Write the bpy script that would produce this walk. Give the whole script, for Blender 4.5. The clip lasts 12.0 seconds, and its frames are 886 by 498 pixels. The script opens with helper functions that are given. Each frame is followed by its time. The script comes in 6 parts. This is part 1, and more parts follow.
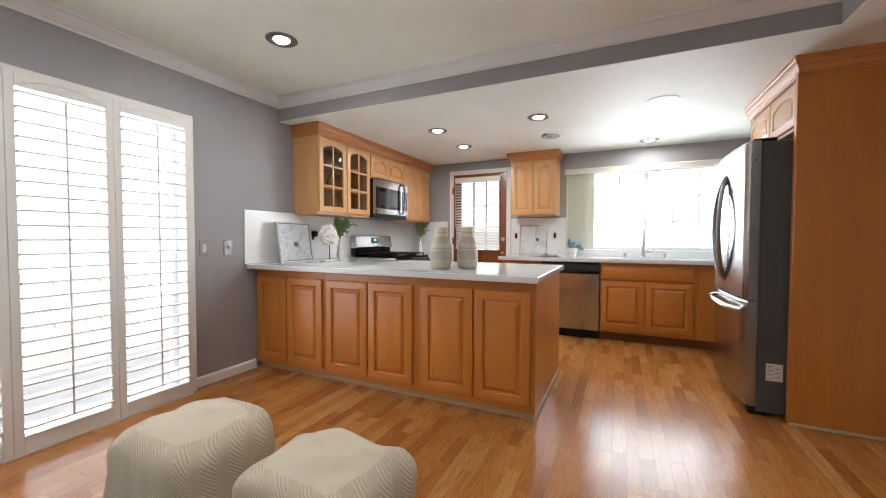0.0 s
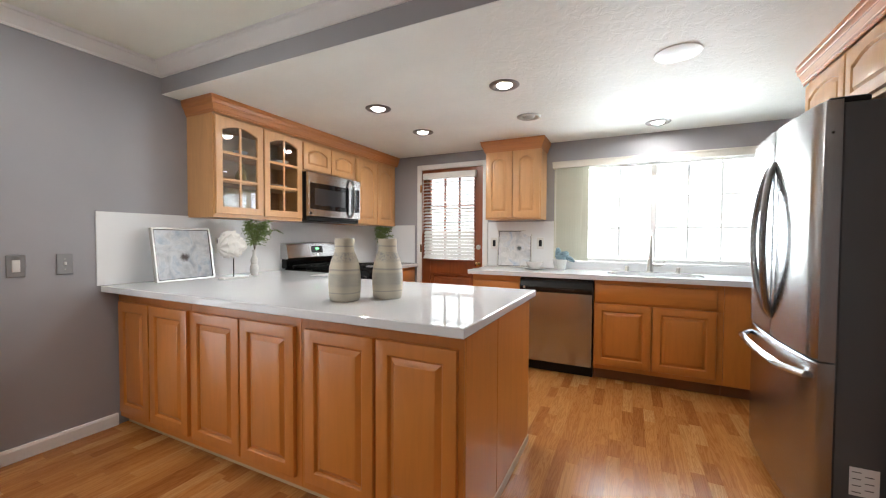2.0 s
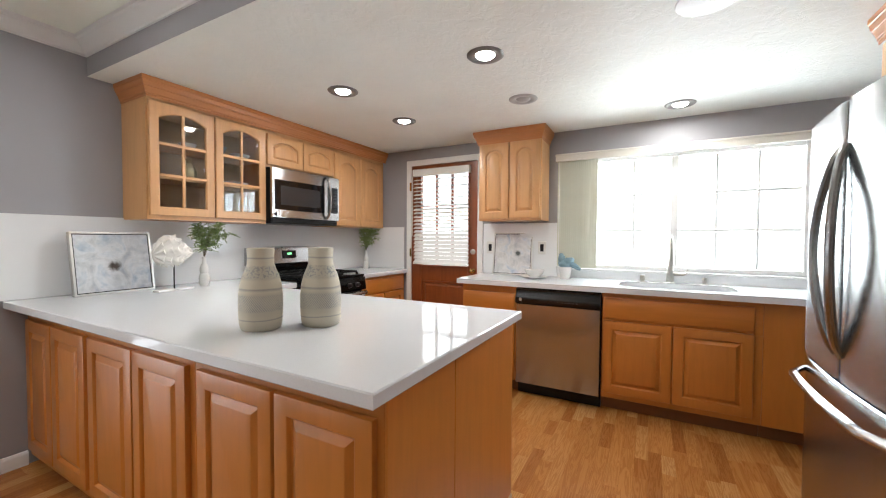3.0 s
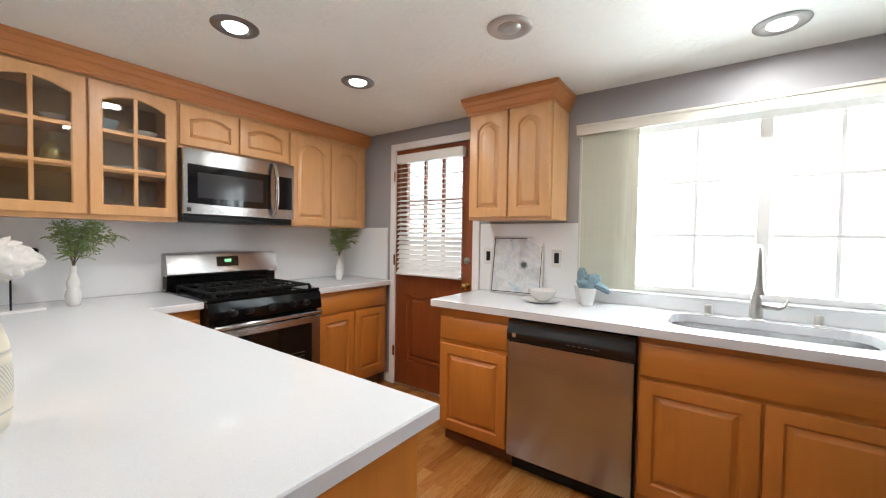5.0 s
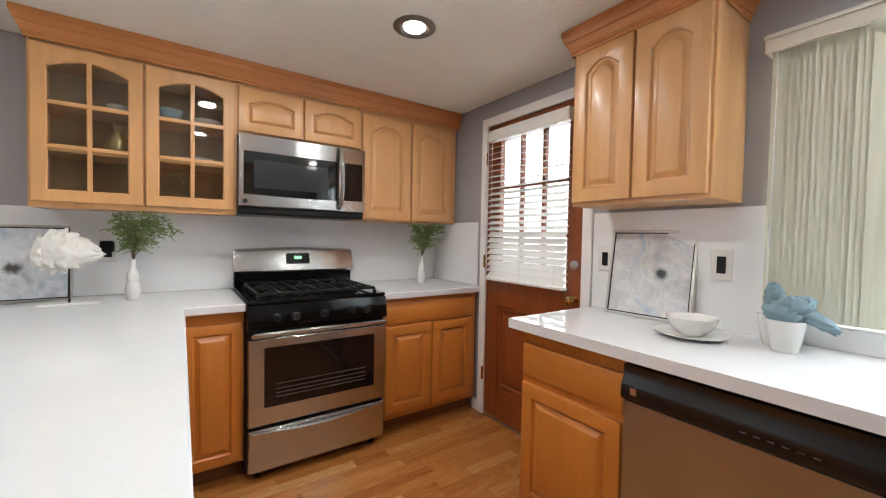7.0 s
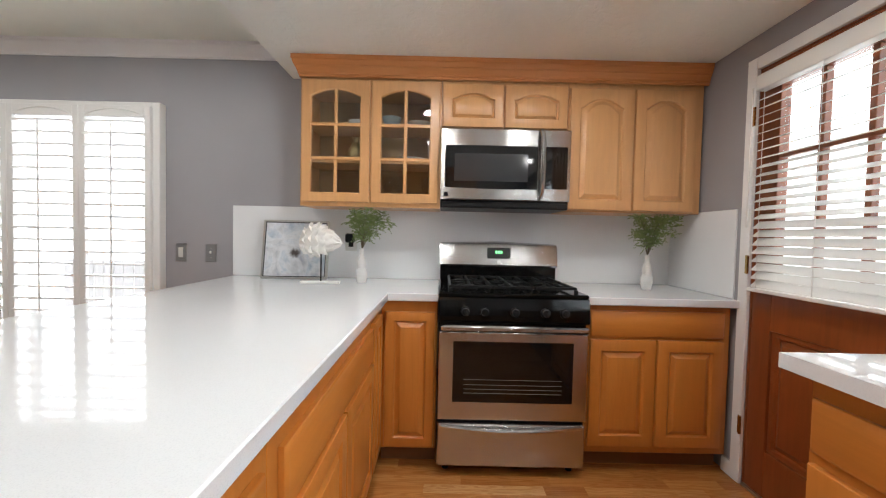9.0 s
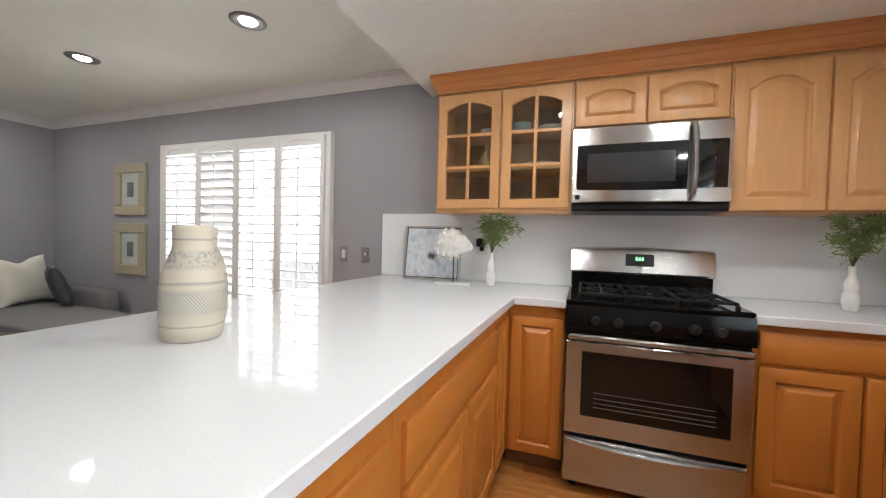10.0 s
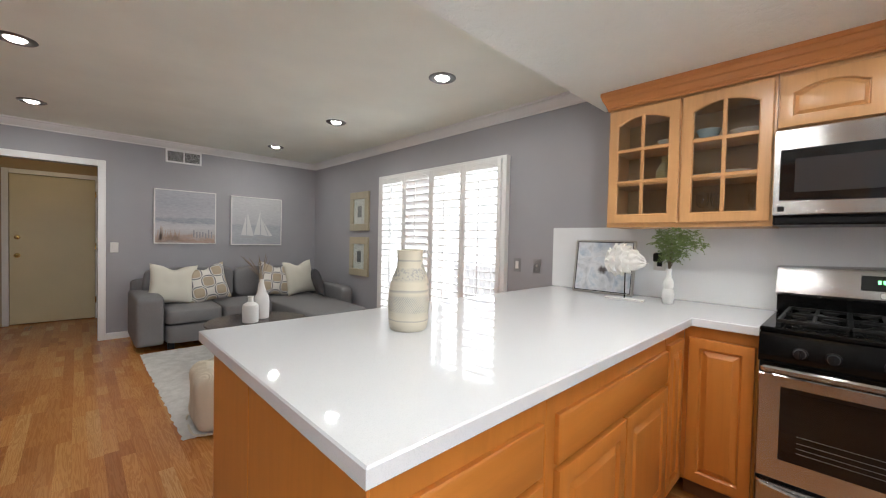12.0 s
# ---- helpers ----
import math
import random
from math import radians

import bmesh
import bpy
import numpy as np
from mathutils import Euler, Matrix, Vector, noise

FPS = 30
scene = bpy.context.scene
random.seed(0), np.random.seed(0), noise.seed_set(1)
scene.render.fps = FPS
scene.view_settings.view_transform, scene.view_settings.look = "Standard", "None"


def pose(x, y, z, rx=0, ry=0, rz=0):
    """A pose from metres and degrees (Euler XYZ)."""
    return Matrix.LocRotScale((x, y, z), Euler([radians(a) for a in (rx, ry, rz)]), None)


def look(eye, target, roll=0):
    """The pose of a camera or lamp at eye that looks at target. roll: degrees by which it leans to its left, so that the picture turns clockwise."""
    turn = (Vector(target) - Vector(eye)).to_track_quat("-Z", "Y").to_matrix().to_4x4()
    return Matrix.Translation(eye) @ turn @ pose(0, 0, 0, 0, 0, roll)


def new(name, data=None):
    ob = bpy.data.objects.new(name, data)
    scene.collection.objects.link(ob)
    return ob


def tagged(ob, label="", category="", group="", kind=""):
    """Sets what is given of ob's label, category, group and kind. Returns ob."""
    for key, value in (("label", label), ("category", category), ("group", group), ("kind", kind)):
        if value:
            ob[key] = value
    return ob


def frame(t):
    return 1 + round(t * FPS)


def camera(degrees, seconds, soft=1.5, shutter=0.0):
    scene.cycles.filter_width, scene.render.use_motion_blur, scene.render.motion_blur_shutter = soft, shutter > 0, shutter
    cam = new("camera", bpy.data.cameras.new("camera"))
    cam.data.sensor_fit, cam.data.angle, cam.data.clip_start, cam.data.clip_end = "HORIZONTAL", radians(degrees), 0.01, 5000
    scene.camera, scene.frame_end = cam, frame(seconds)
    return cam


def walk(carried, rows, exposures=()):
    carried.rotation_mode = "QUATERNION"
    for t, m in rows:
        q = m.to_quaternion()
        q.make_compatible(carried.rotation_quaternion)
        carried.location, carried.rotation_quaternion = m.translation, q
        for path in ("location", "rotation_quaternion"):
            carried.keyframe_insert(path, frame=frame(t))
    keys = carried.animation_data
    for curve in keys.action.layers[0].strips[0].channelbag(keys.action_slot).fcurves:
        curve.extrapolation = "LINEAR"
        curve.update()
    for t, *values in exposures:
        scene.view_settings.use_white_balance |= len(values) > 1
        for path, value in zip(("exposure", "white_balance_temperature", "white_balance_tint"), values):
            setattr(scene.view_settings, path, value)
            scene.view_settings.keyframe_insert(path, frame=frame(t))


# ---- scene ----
cam = camera(98.4, 12.0, soft=1.15)
PATH = [
    (0, (2.907, -0.223, 1.147), (2.064, 1.589, 1.086), 0.1),
    (0.5, (2.93, 0.039, 1.164), (2.081, 1.849, 1.105), 0.1),
    (1, (2.961, 0.301, 1.185), (2.103, 2.107, 1.128), 0.2),
    (1.5, (2.972, 0.556, 1.202), (2.108, 2.359, 1.146), 0.3),
    (2, (2.977, 0.828, 1.224), (2.099, 2.624, 1.167), 0.3),
    (2.5, (2.99, 1.093, 1.245), (2.085, 2.876, 1.188), 0.3),
    (3, (3.003, 1.369, 1.26), (2.052, 3.127, 1.203), 0.3),
    (3.5, (3.009, 1.635, 1.275), (2.014, 3.369, 1.217), 0.4),
    (5.5, (2.948, 2.651, 1.3), (1.692, 4.206, 1.24), 1.0),
    (6, (2.873, 2.831, 1.283), (1.504, 4.288, 1.224), 1.1),
    (6.5, (2.813, 2.998, 1.271), (1.313, 4.32, 1.217), 1.3),
    (7, (2.757, 3.129, 1.264), (1.108, 4.258, 1.203), 1.1),
    (9, (2.559, 3.406, 1.204), (0.561, 3.411, 1.139), 1.3),
    (9.5, (2.566, 3.442, 1.203), (0.595, 3.108, 1.143), 1.3),
    (10, (2.595, 3.465, 1.202), (0.719, 2.773, 1.147), 1.5),
    (10.5, (2.637, 3.48, 1.209), (0.91, 2.473, 1.157), 1.5),
    (11, (2.695, 3.519, 1.223), (1.121, 2.285, 1.174), 1.5),
    (11.5, (2.754, 3.571, 1.245), (1.29, 2.209, 1.198), 1.4),
    (12, (2.789, 3.632, 1.265), (1.407, 2.187, 1.216), 1.3),
]
walk(cam, [(t, look(eye, target, roll)) for t, eye, target, roll in PATH], exposures=[(0.0, 0.06, 6250, 10), (4.0, 0.06, 6250, 10), (7.0, -0.06, 6250, 10), (12.0, -0.07, 6250, 10)])

# ---- world, sun, large lights ----
world = bpy.data.worlds.new("world")
scene.world = world
world.use_nodes = True
wn = world.node_tree.nodes
sky = wn.new("ShaderNodeTexSky")
sky.sky_type, sky.sun_disc = "NISHITA", False
sky.sun_elevation, sky.sun_rotation = radians(52), radians(130)
wn["Background"].inputs["Strength"].default_value = 0.15
world.node_tree.links.new(sky.outputs["Color"], wn["Background"].inputs["Color"])


def lamp(name, kind, m, energy, color=(1, 1, 1)):
    data = bpy.data.lights.new(name, kind)
    data.energy, data.color = energy, color
    ob = new(name, data)
    ob.matrix_basis = m
    return data


sun = lamp("sun", "SUN", look((4, -4, 7), (0, 0, 0)), 3.0, (1.0, 0.95, 0.88))
sun.angle = radians(0.5)


def window_light(name, eye, target, width, height, energy, color):
    data = lamp(name, "AREA", look(eye, target), energy, color)
    data.shape, data.size, data.size_y = "RECTANGLE", width, height


DAY = (0.93, 0.97, 1.0)
window_light("daylight_kitchen_window", (3.16, 5.30, 1.50), (3.16, 4.0, 1.12), 1.8, 1.0, 68, DAY)
window_light("daylight_patio", (-0.75, 0.55, 1.35), (1.0, 0.55, 1.0), 2.6, 2.3, 58, DAY)
window_light("daylight_back_door", (1.0, 5.45, 1.6), (1.0, 4.0, 1.45), 0.9, 1.2, 4, DAY)


# ---- materials ----
def mat(name, base=(0.8, 0.8, 0.8), rough=0.5, metal=0.0, spec=0.5, coat=0.0):
    m = bpy.data.materials.new(name)
    m.use_nodes = True
    b = m.node_tree.nodes["Principled BSDF"]
    b.inputs["Base Color"].default_value = (*base, 1)
    b.inputs["Roughness"].default_value = rough
    b.inputs["Metallic"].default_value = metal
    b.inputs["Specular IOR Level"].default_value = spec
    b.inputs["Coat Weight"].default_value = coat
    b.inputs["Coat Roughness"].default_value = 0.12
    return m


def node(m, kind, **values):
    n = m.node_tree.nodes.new(kind)
    for key, value in values.items():
        n.inputs[key.replace("_", " ")].default_value = value
    return n


def join(m, a, b):
    m.node_tree.links.new(a, b)


def principled(m):
    return m.node_tree.nodes["Principled BSDF"]


def coords(m, scale=(1, 1, 1), rot=(0, 0, 0)):
    tc = node(m, "ShaderNodeTexCoord")
    mp = node(m, "ShaderNodeMapping", Scale=scale, Rotation=rot)
    join(m, tc.outputs["Object"], mp.inputs["Vector"])
    return mp.outputs["Vector"]


def ramp(m, fac, stops):
    r = node(m, "ShaderNodeValToRGB")
    e = r.color_ramp.elements
    while len(e) < len(stops):
        e.new(0.5)
    for el, (p, c) in zip(e, stops):
        el.position, el.color = p, (*c, 1)
    join(m, fac, r.inputs["Fac"])
    return r.outputs["Color"]


def noise_of(m, vec, scale, detail=4.0, rough=0.55, distortion=0.0):
    n = node(m, "ShaderNodeTexNoise", Scale=scale, Detail=detail, Roughness=rough, Distortion=distortion)
    join(m, vec, n.inputs["Vector"])
    return n.outputs["Fac"]


def mixed(m, fac, a, b, blend="MIX"):
    n = m.node_tree.nodes.new("ShaderNodeMix")
    n.data_type, n.blend_type = "RGBA", blend
    for sock, value in ((n.inputs[0], fac), (n.inputs[6], a), (n.inputs[7], b)):
        if isinstance(value, (int, float)):
            sock.default_value = value
        elif isinstance(value, tuple):
            sock.default_value = (*value, 1)
        else:
            join(m, value, sock)
    return n.outputs[2]


def maths(m, op, a, b=0.0):
    n = m.node_tree.nodes.new("ShaderNodeMath")
    n.operation = op
    for sock, value in zip(n.inputs, (a, b)):
        if isinstance(value, (int, float)):
            sock.default_value = value
        else:
            join(m, value, sock)
    return n.outputs[0]


def bump(m, height, strength=0.2, distance=0.002):
    n = node(m, "ShaderNodeBump", Strength=strength, Distance=distance)
    join(m, height, n.inputs["Height"])
    join(m, n.outputs["Normal"], principled(m).inputs["Normal"])


def scaled(c, k):
    return tuple(min(1.0, v * k) for v in c)


def painted(name, base, rough=0.55, grain=140.0, strength=0.12, cloud=0.05):
    """Wall or ceiling paint: faint clouding and a fine roller texture."""
    m = mat(name, base, rough)
    v = coords(m)
    big = noise_of(m, v, 1.3, 3)
    join(m, ramp(m, big, [(0.3, scaled(base, 1 - cloud)), (0.7, scaled(base, 1 + cloud))]), principled(m).inputs["Base Color"])
    bump(m, noise_of(m, v, grain, 3), strength, 0.0015)
    return m


def wooden(name, base, axis="z", rough=0.36, coat=0.28, contrast=0.14, per_piece=0.07):
    """Clear-finished wood: long grain along an axis, soft figure, slight change from piece to piece."""
    m = mat(name, base, rough, coat=coat)
    principled(m).inputs["Coat Roughness"].default_value = 0.24
    long = {"x": (0.9, 9, 9), "y": (9, 0.9, 9), "z": (9, 9, 0.9)}[axis]
    info = node(m, "ShaderNodeObjectInfo")
    tc = node(m, "ShaderNodeTexCoord")
    mv = node(m, "ShaderNodeVectorMath")
    mv.operation = "MULTIPLY_ADD"
    join(m, info.outputs["Random"], mv.inputs[0])
    mv.inputs[1].default_value = (7.1, 3.3, 5.7)
    join(m, tc.outputs["Object"], mv.inputs[2])
    mp = node(m, "ShaderNodeMapping", Scale=long)
    join(m, mv.outputs[0], mp.inputs["Vector"])
    grain = noise_of(m, mp.outputs["Vector"], 4.0, 6, 0.6, 0.6)
    figure = noise_of(m, mp.outputs["Vector"], 0.5, 3, 0.5, 1.2)
    c = ramp(m, grain, [(0.25, scaled(base, 1 - contrast)), (0.55, base), (0.8, scaled(base, 1 + contrast * 0.5))])
    c = mixed(m, 0.35, c, ramp(m, figure, [(0.3, scaled(base, 1 - contrast)), (0.7, scaled(base, 1 + contrast))]))
    tone = ramp(m, info.outputs["Random"], [(0.0, (1 - per_piece,) * 3), (1.0, (1.0, 1.0, 1.0))])
    join(m, mixed(m, 1.0, c, tone, "MULTIPLY"), principled(m).inputs["Base Color"])
    bump(m, grain, 0.08, 0.001)
    return m


def steel(name, base=(0.52, 0.515, 0.51), rough=0.21, axis="x"):
    """Brushed stainless steel: fine streaks that vary its gloss, and faint smears."""
    m = mat(name, base, rough, 1.0)
    v = coords(m, {"x": (2.5, 900, 900), "y": (900, 2.5, 900), "z": (900, 900, 2.5)}[axis])
    n = noise_of(m, v, 1.0, 2)
    smear = noise_of(m, coords(m), 3.0, 3)
    r = node(m, "ShaderNodeMapRange")
    join(m, smear, r.inputs["Value"])
    r.inputs["To Min"].default_value, r.inputs["To Max"].default_value = rough - 0.04, rough + 0.04
    join(m, r.outputs["Result"], principled(m).inputs["Roughness"])
    bump(m, n, 0.35, 0.0004)
    grain = node(m, "ShaderNodeTangent")
    grain.direction_type, grain.axis = "RADIAL", "X"
    join(m, grain.outputs["Tangent"], principled(m).inputs["Tangent"])
    principled(m).inputs["Anisotropic"].default_value = 0.93
    return m


def clear_glass(name, tint=(0.96, 0.98, 0.97), gloss=1.0):
    m = bpy.data.materials.new(name)
    m.use_nodes = True
    nt = m.node_tree
    nt.nodes.remove(nt.nodes["Principled BSDF"])
    tr = node(m, "ShaderNodeBsdfTransparent", Color=(*tint, 1))
    gl = node(m, "ShaderNodeBsdfGlossy", Roughness=0.02)
    fr = node(m, "ShaderNodeLayerWeight", Blend=0.5)
    k = maths(m, "ADD", maths(m, "MULTIPLY", maths(m, "POWER", fr.outputs["Facing"], 4.0), 0.7), 0.045)
    mx = nt.nodes.new("ShaderNodeMixShader")
    join(m, maths(m, "MULTIPLY", k, gloss), mx.inputs[0])
    join(m, tr.outputs[0], mx.inputs[1])
    join(m, gl.outputs[0], mx.inputs[2])
    join(m, mx.outputs[0], nt.nodes["Material Output"].inputs["Surface"])
    return m


def glowing(name, color, strength):
    m = mat(name, color, 0.4)
    b = principled(m)
    b.inputs["Emission Color"].default_value = (*color, 1)
    b.inputs["Emission Strength"].default_value = strength
    return m


WALL = painted("grey_wall_paint", (0.35, 0.345, 0.365), 0.5)
CEIL = painted("ceiling_paint", (0.89, 0.92, 0.835), 0.7, 90)
TRIM = painted("white_trim_paint", (0.85, 0.85, 0.84), 0.35, 60, 0.04, 0.02)
HALLWALL = painted("tan_hall_paint", (0.42, 0.33, 0.22), 0.6)
HALLDOOR = painted("cream_door_paint", (0.68, 0.60, 0.38), 0.4, 60, 0.04)
CEILTEX = painted("knockdown_ceiling_paint", (0.885, 0.905, 0.855), 0.55)
v = coords(CEILTEX)
blot = noise_of(CEILTEX, v, 17.0, 5, 0.6, 0.8)
bump(CEILTEX, ramp(CEILTEX, blot, [(0.42, (0, 0, 0)), (0.56, (1, 1, 1))]), 0.28, 0.0045)
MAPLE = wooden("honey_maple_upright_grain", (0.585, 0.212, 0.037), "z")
# Same maple as the base units, coloured paler for the ceiling lights' glare.
LIT_MAPLE = wooden("lit_maple_upright_grain", (0.69, 0.372, 0.152), "z")
MAPLE_X = wooden("honey_maple_grain_along_x", (0.585, 0.212, 0.037), "x")
PALE_X = wooden("crown_maple_along_x", (0.60, 0.235, 0.068), "x")
PALE_Y = wooden("crown_maple_along_y", (0.60, 0.235, 0.068), "y")
CARCASS = wooden("cabinet_interior", (0.42, 0.27, 0.13), "z", 0.5, 0.0)
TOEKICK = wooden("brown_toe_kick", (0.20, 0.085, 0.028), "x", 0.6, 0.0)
SHOE = wooden("pale_shoe_moulding", (0.60, 0.45, 0.28), "x", 0.5, 0.1)
DOORWOOD = wooden("mahogany_stained_door", (0.26, 0.065, 0.016), "z", 0.3, 0.4, 0.3)
STEEL = steel("brushed_steel_along_y", axis="y")
STEEL_X = steel("brushed_steel_along_x", axis="x")
STEEL_Z = steel("brushed_steel_upright", (0.42, 0.418, 0.416), axis="z", rough=0.2)
STEEL_DARK = steel("dark_handle_steel", (0.32, 0.32, 0.32), axis="z", rough=0.24)
CHROME = mat("polished_chrome", (0.75, 0.75, 0.75), 0.12, 1.0)
NICKEL = mat("satin_nickel", (0.55, 0.53, 0.50), 0.3, 1.0)
BRASS = mat("polished_brass", (0.62, 0.42, 0.16), 0.22, 1.0)
BLACKGLASS = mat("black_glass", (0.006, 0.006, 0.007), 0.05, 0.0, 0.45)
BLACKPLASTIC = mat("black_plastic", (0.010, 0.010, 0.011), 0.3, 0.0, 0.25)
IRON = mat("cast_iron_grate", (0.010, 0.010, 0.010), 0.5, 0.0, 0.25)
ENAMEL = mat("black_enamel", (0.005, 0.005, 0.005), 0.10, 0.0, 0.25)
FRIDGESIDE = painted("dark_grey_fridge_side", (0.075, 0.078, 0.085), 0.45, 300, 0.1, 0.03)
GLASS = clear_glass("clear_glass")
WHITEPLASTIC = mat("white_plastic", (0.72, 0.71, 0.68), 0.35)
QUARTZ = mat("white_quartz", (0.74, 0.755, 0.775), 0.045, 0.0, 0.5)
v = coords(QUARTZ)
join(QUARTZ, ramp(QUARTZ, noise_of(QUARTZ, v, 420.0, 2), [(0.3, (0.68, 0.695, 0.725)), (0.5, (0.745, 0.76, 0.785))]), principled(QUARTZ).inputs["Base Color"])
SPLASH = mat("white_gloss_tile", (0.83, 0.84, 0.855), 0.12)
LAMPGLOW = glowing("lamp_glow", (1.0, 0.97, 0.90), 30.0)


# ---- shape helpers ----
def quad_loops(bm, loops, close_first=True, close_last=True):
    """Skins a list of closed loops that have the same number of points."""
    rows = [[bm.verts.new(p) for p in loop] for loop in loops]
    for a, b in zip(rows, rows[1:]):
        for i in range(len(a)):
            j = (i + 1) % len(a)
            bm.faces.new((a[i], a[j], b[j], b[i]))
    if close_first:
        bm.faces.new(rows[0][::-1])
    if close_last:
        bm.faces.new(rows[-1])


def add_box(bm, x0, x1, y0, y1, z0, z1, bev=0.0):
    """A box; with bev its edges are chamfered."""
    b = min(bev, (x1 - x0) / 2.2, (y1 - y0) / 2.2, (z1 - z0) / 2.2)
    if b <= 0:
        quad_loops(bm, [[(x0, y0, z), (x1, y0, z), (x1, y1, z), (x0, y1, z)] for z in (z0, z1)])
        return

    def ring(z, i):
        # i: how far the ring is drawn in
        a0, a1, c0, c1 = x0 + i, x1 - i, y0 + i, y1 - i
        c = b - i * 0.4 if i else b
        return [(a0 + c, c0, z), (a1 - c, c0, z), (a1, c0 + c, z), (a1, c1 - c, z), (a1 - c, c1, z), (a0 + c, c1, z), (a0, c1 - c, z), (a0, c0 + c, z)]

    quad_loops(bm, [ring(z0, b), ring(z0 + b, 0), ring(z1 - b, 0), ring(z1, b)])


def box(x0, x1, y0, y1, z0, z1, bev=0.0):
    bm = bmesh.new()
    add_box(bm, x0, x1, y0, y1, z0, z1, bev)
    return bm


def boxes(*rows, bev=0.0):
    bm = bmesh.new()
    for r in rows:
        add_box(bm, *r, bev)
    return bm


def add_lathe(bm, profile, n=28, cx=0.0, cy=0.0, cz=0.0, m=None):
    """Turns (radius, height) points about the upright axis."""
    loops = []
    for r, z in profile:
        loop = [Vector((r * math.cos(2 * math.pi * i / n), r * math.sin(2 * math.pi * i / n), z)) for i in range(n)]
        loops.append([tuple((m @ p if m else p) + Vector((cx, cy, cz))) for p in loop])
    quad_loops(bm, loops)


def lathe(profile, n=28, cx=0.0, cy=0.0, cz=0.0, m=None):
    bm = bmesh.new()
    add_lathe(bm, profile, n, cx, cy, cz, m)
    return bm


def add_tube(bm, pts, radius, n=8, flat=1.0):
    """A round bar along points; radius is one number or one for each point."""
    pts = [Vector(p) for p in pts]
    loops = []
    side = None
    for i, p in enumerate(pts):
        d = (pts[min(i + 1, len(pts) - 1)] - pts[max(i - 1, 0)]).normalized()
        if side is None:
            side = d.orthogonal().normalized()
        side = (side - d * side.dot(d)).normalized()
        up = d.cross(side)
        r = radius[i] if isinstance(radius, (list, tuple)) else radius
        loops.append([tuple(p + r * (math.cos(2 * math.pi * k / n) * side + flat * math.sin(2 * math.pi * k / n) * up)) for k in range(n)])
    quad_loops(bm, loops)


def tube(pts, radius, n=8, flat=1.0):
    bm = bmesh.new()
    add_tube(bm, pts, radius, n, flat)
    return bm


def mesh_of(name, bm, material, smooth=35.0):
    bmesh.ops.recalc_face_normals(bm, faces=bm.faces)
    me = bpy.data.meshes.new(name)
    bm.to_mesh(me)
    bm.free()
    me.materials.append(material)
    if smooth:
        me.shade_smooth()
        me.set_sharp_from_angle(angle=radians(smooth))
    return me


def part(name, bm, material, parent, label="", m=None, smooth=35.0):
    ob = new(name, mesh_of(name, bm, material, smooth))
    ob.parent = parent
    if m is not None:
        ob.matrix_basis = m
    return tagged(ob, label)


def piece(name, me, parent, m=None):
    """An object on mesh data that is shared with its like."""
    ob = new(name, me)
    ob.parent = parent
    if m is not None:
        ob.matrix_basis = m
    return ob


def thing(name, label, category, m=None, group="", kind=""):
    ob = new(name)
    ob.empty_display_size = 0.1
    if m is not None:
        ob.matrix_basis = m
    return tagged(ob, label, category, group, kind)


def single(name, bm, material, label, category, m=None, group="", kind="", smooth=35.0):
    ob = new(name, mesh_of(name, bm, material, smooth))
    if m is not None:
        ob.matrix_basis = m
    return tagged(ob, label, category, group, kind)


def setting(name, bm, material, label, category, smooth=35.0):
    return single(name, bm, material, label, category, kind="structure", smooth=smooth)


# ---- the shell ----
KC, FC = 2.222, 2.42        # kitchen and family room ceilings
YN, YS, XE = 4.93, -2.31, 4.62
setting("wall_west", boxes((-0.15, 0, YS, -0.38, 0, 2.6), (-0.15, 0, -0.38, 1.53, 2.01, 2.6), (-0.15, 0, 1.53, YN + 0.15, 0, 2.6)), WALL,
        "grey painted wall with a wide patio door opening", "wall")
setting("wall_north", boxes((0, 0.685, YN, YN + 0.15, 0, 2.6), (0.685, 1.475, YN, YN + 0.15, 2.045, 2.6), (1.475, 2.30, YN, YN + 0.15, 0, 2.6),
                            (2.30, 4.01, YN, YN + 0.15, 0, 1.00), (2.30, 4.01, YN, YN + 0.15, 1.98, 2.6), (4.01, XE + 0.15, YN, YN + 0.15, 0, 2.6)), WALL,
        "grey painted kitchen wall with a door and a wide window", "wall")
setting("wall_south", boxes((-0.15, 2.62, YS - 0.12, YS, 0, 2.6), (2.62, 3.50, YS - 0.12, YS, 2.02, 2.6), (3.50, XE + 0.15, YS - 0.12, YS, 0, 2.6)), WALL,
        "grey painted wall behind the sofa with a hall doorway", "wall")
# Unseen wall, added to close the east side against the sun.
setting("wall_east_added", box(XE, XE + 0.15, YS, YN, 0, 2.6), WALL, "unseen plain grey wall added to close the east side", "wall")
setting("ceiling_kitchen", boxes((-0.15, XE, 2.400, YN, KC, 2.6), (3.90, XE, YS, 2.400, KC, 2.6)), CEILTEX, "white knockdown-textured dropped ceiling", "ceiling")
setting("ceiling_family_room", box(-0.15, 3.90, YS, 2.400, FC, 2.6), CEIL, "smooth off-white ceiling", "ceiling")
setting("beam_face", boxes((0.0, 3.8995, 2.398, 2.3996, KC + 0.003, FC), (3.898, 3.8996, YS, 2.398, KC + 0.003, FC)), WALL, "grey painted face of the dropped ceiling", "beam")
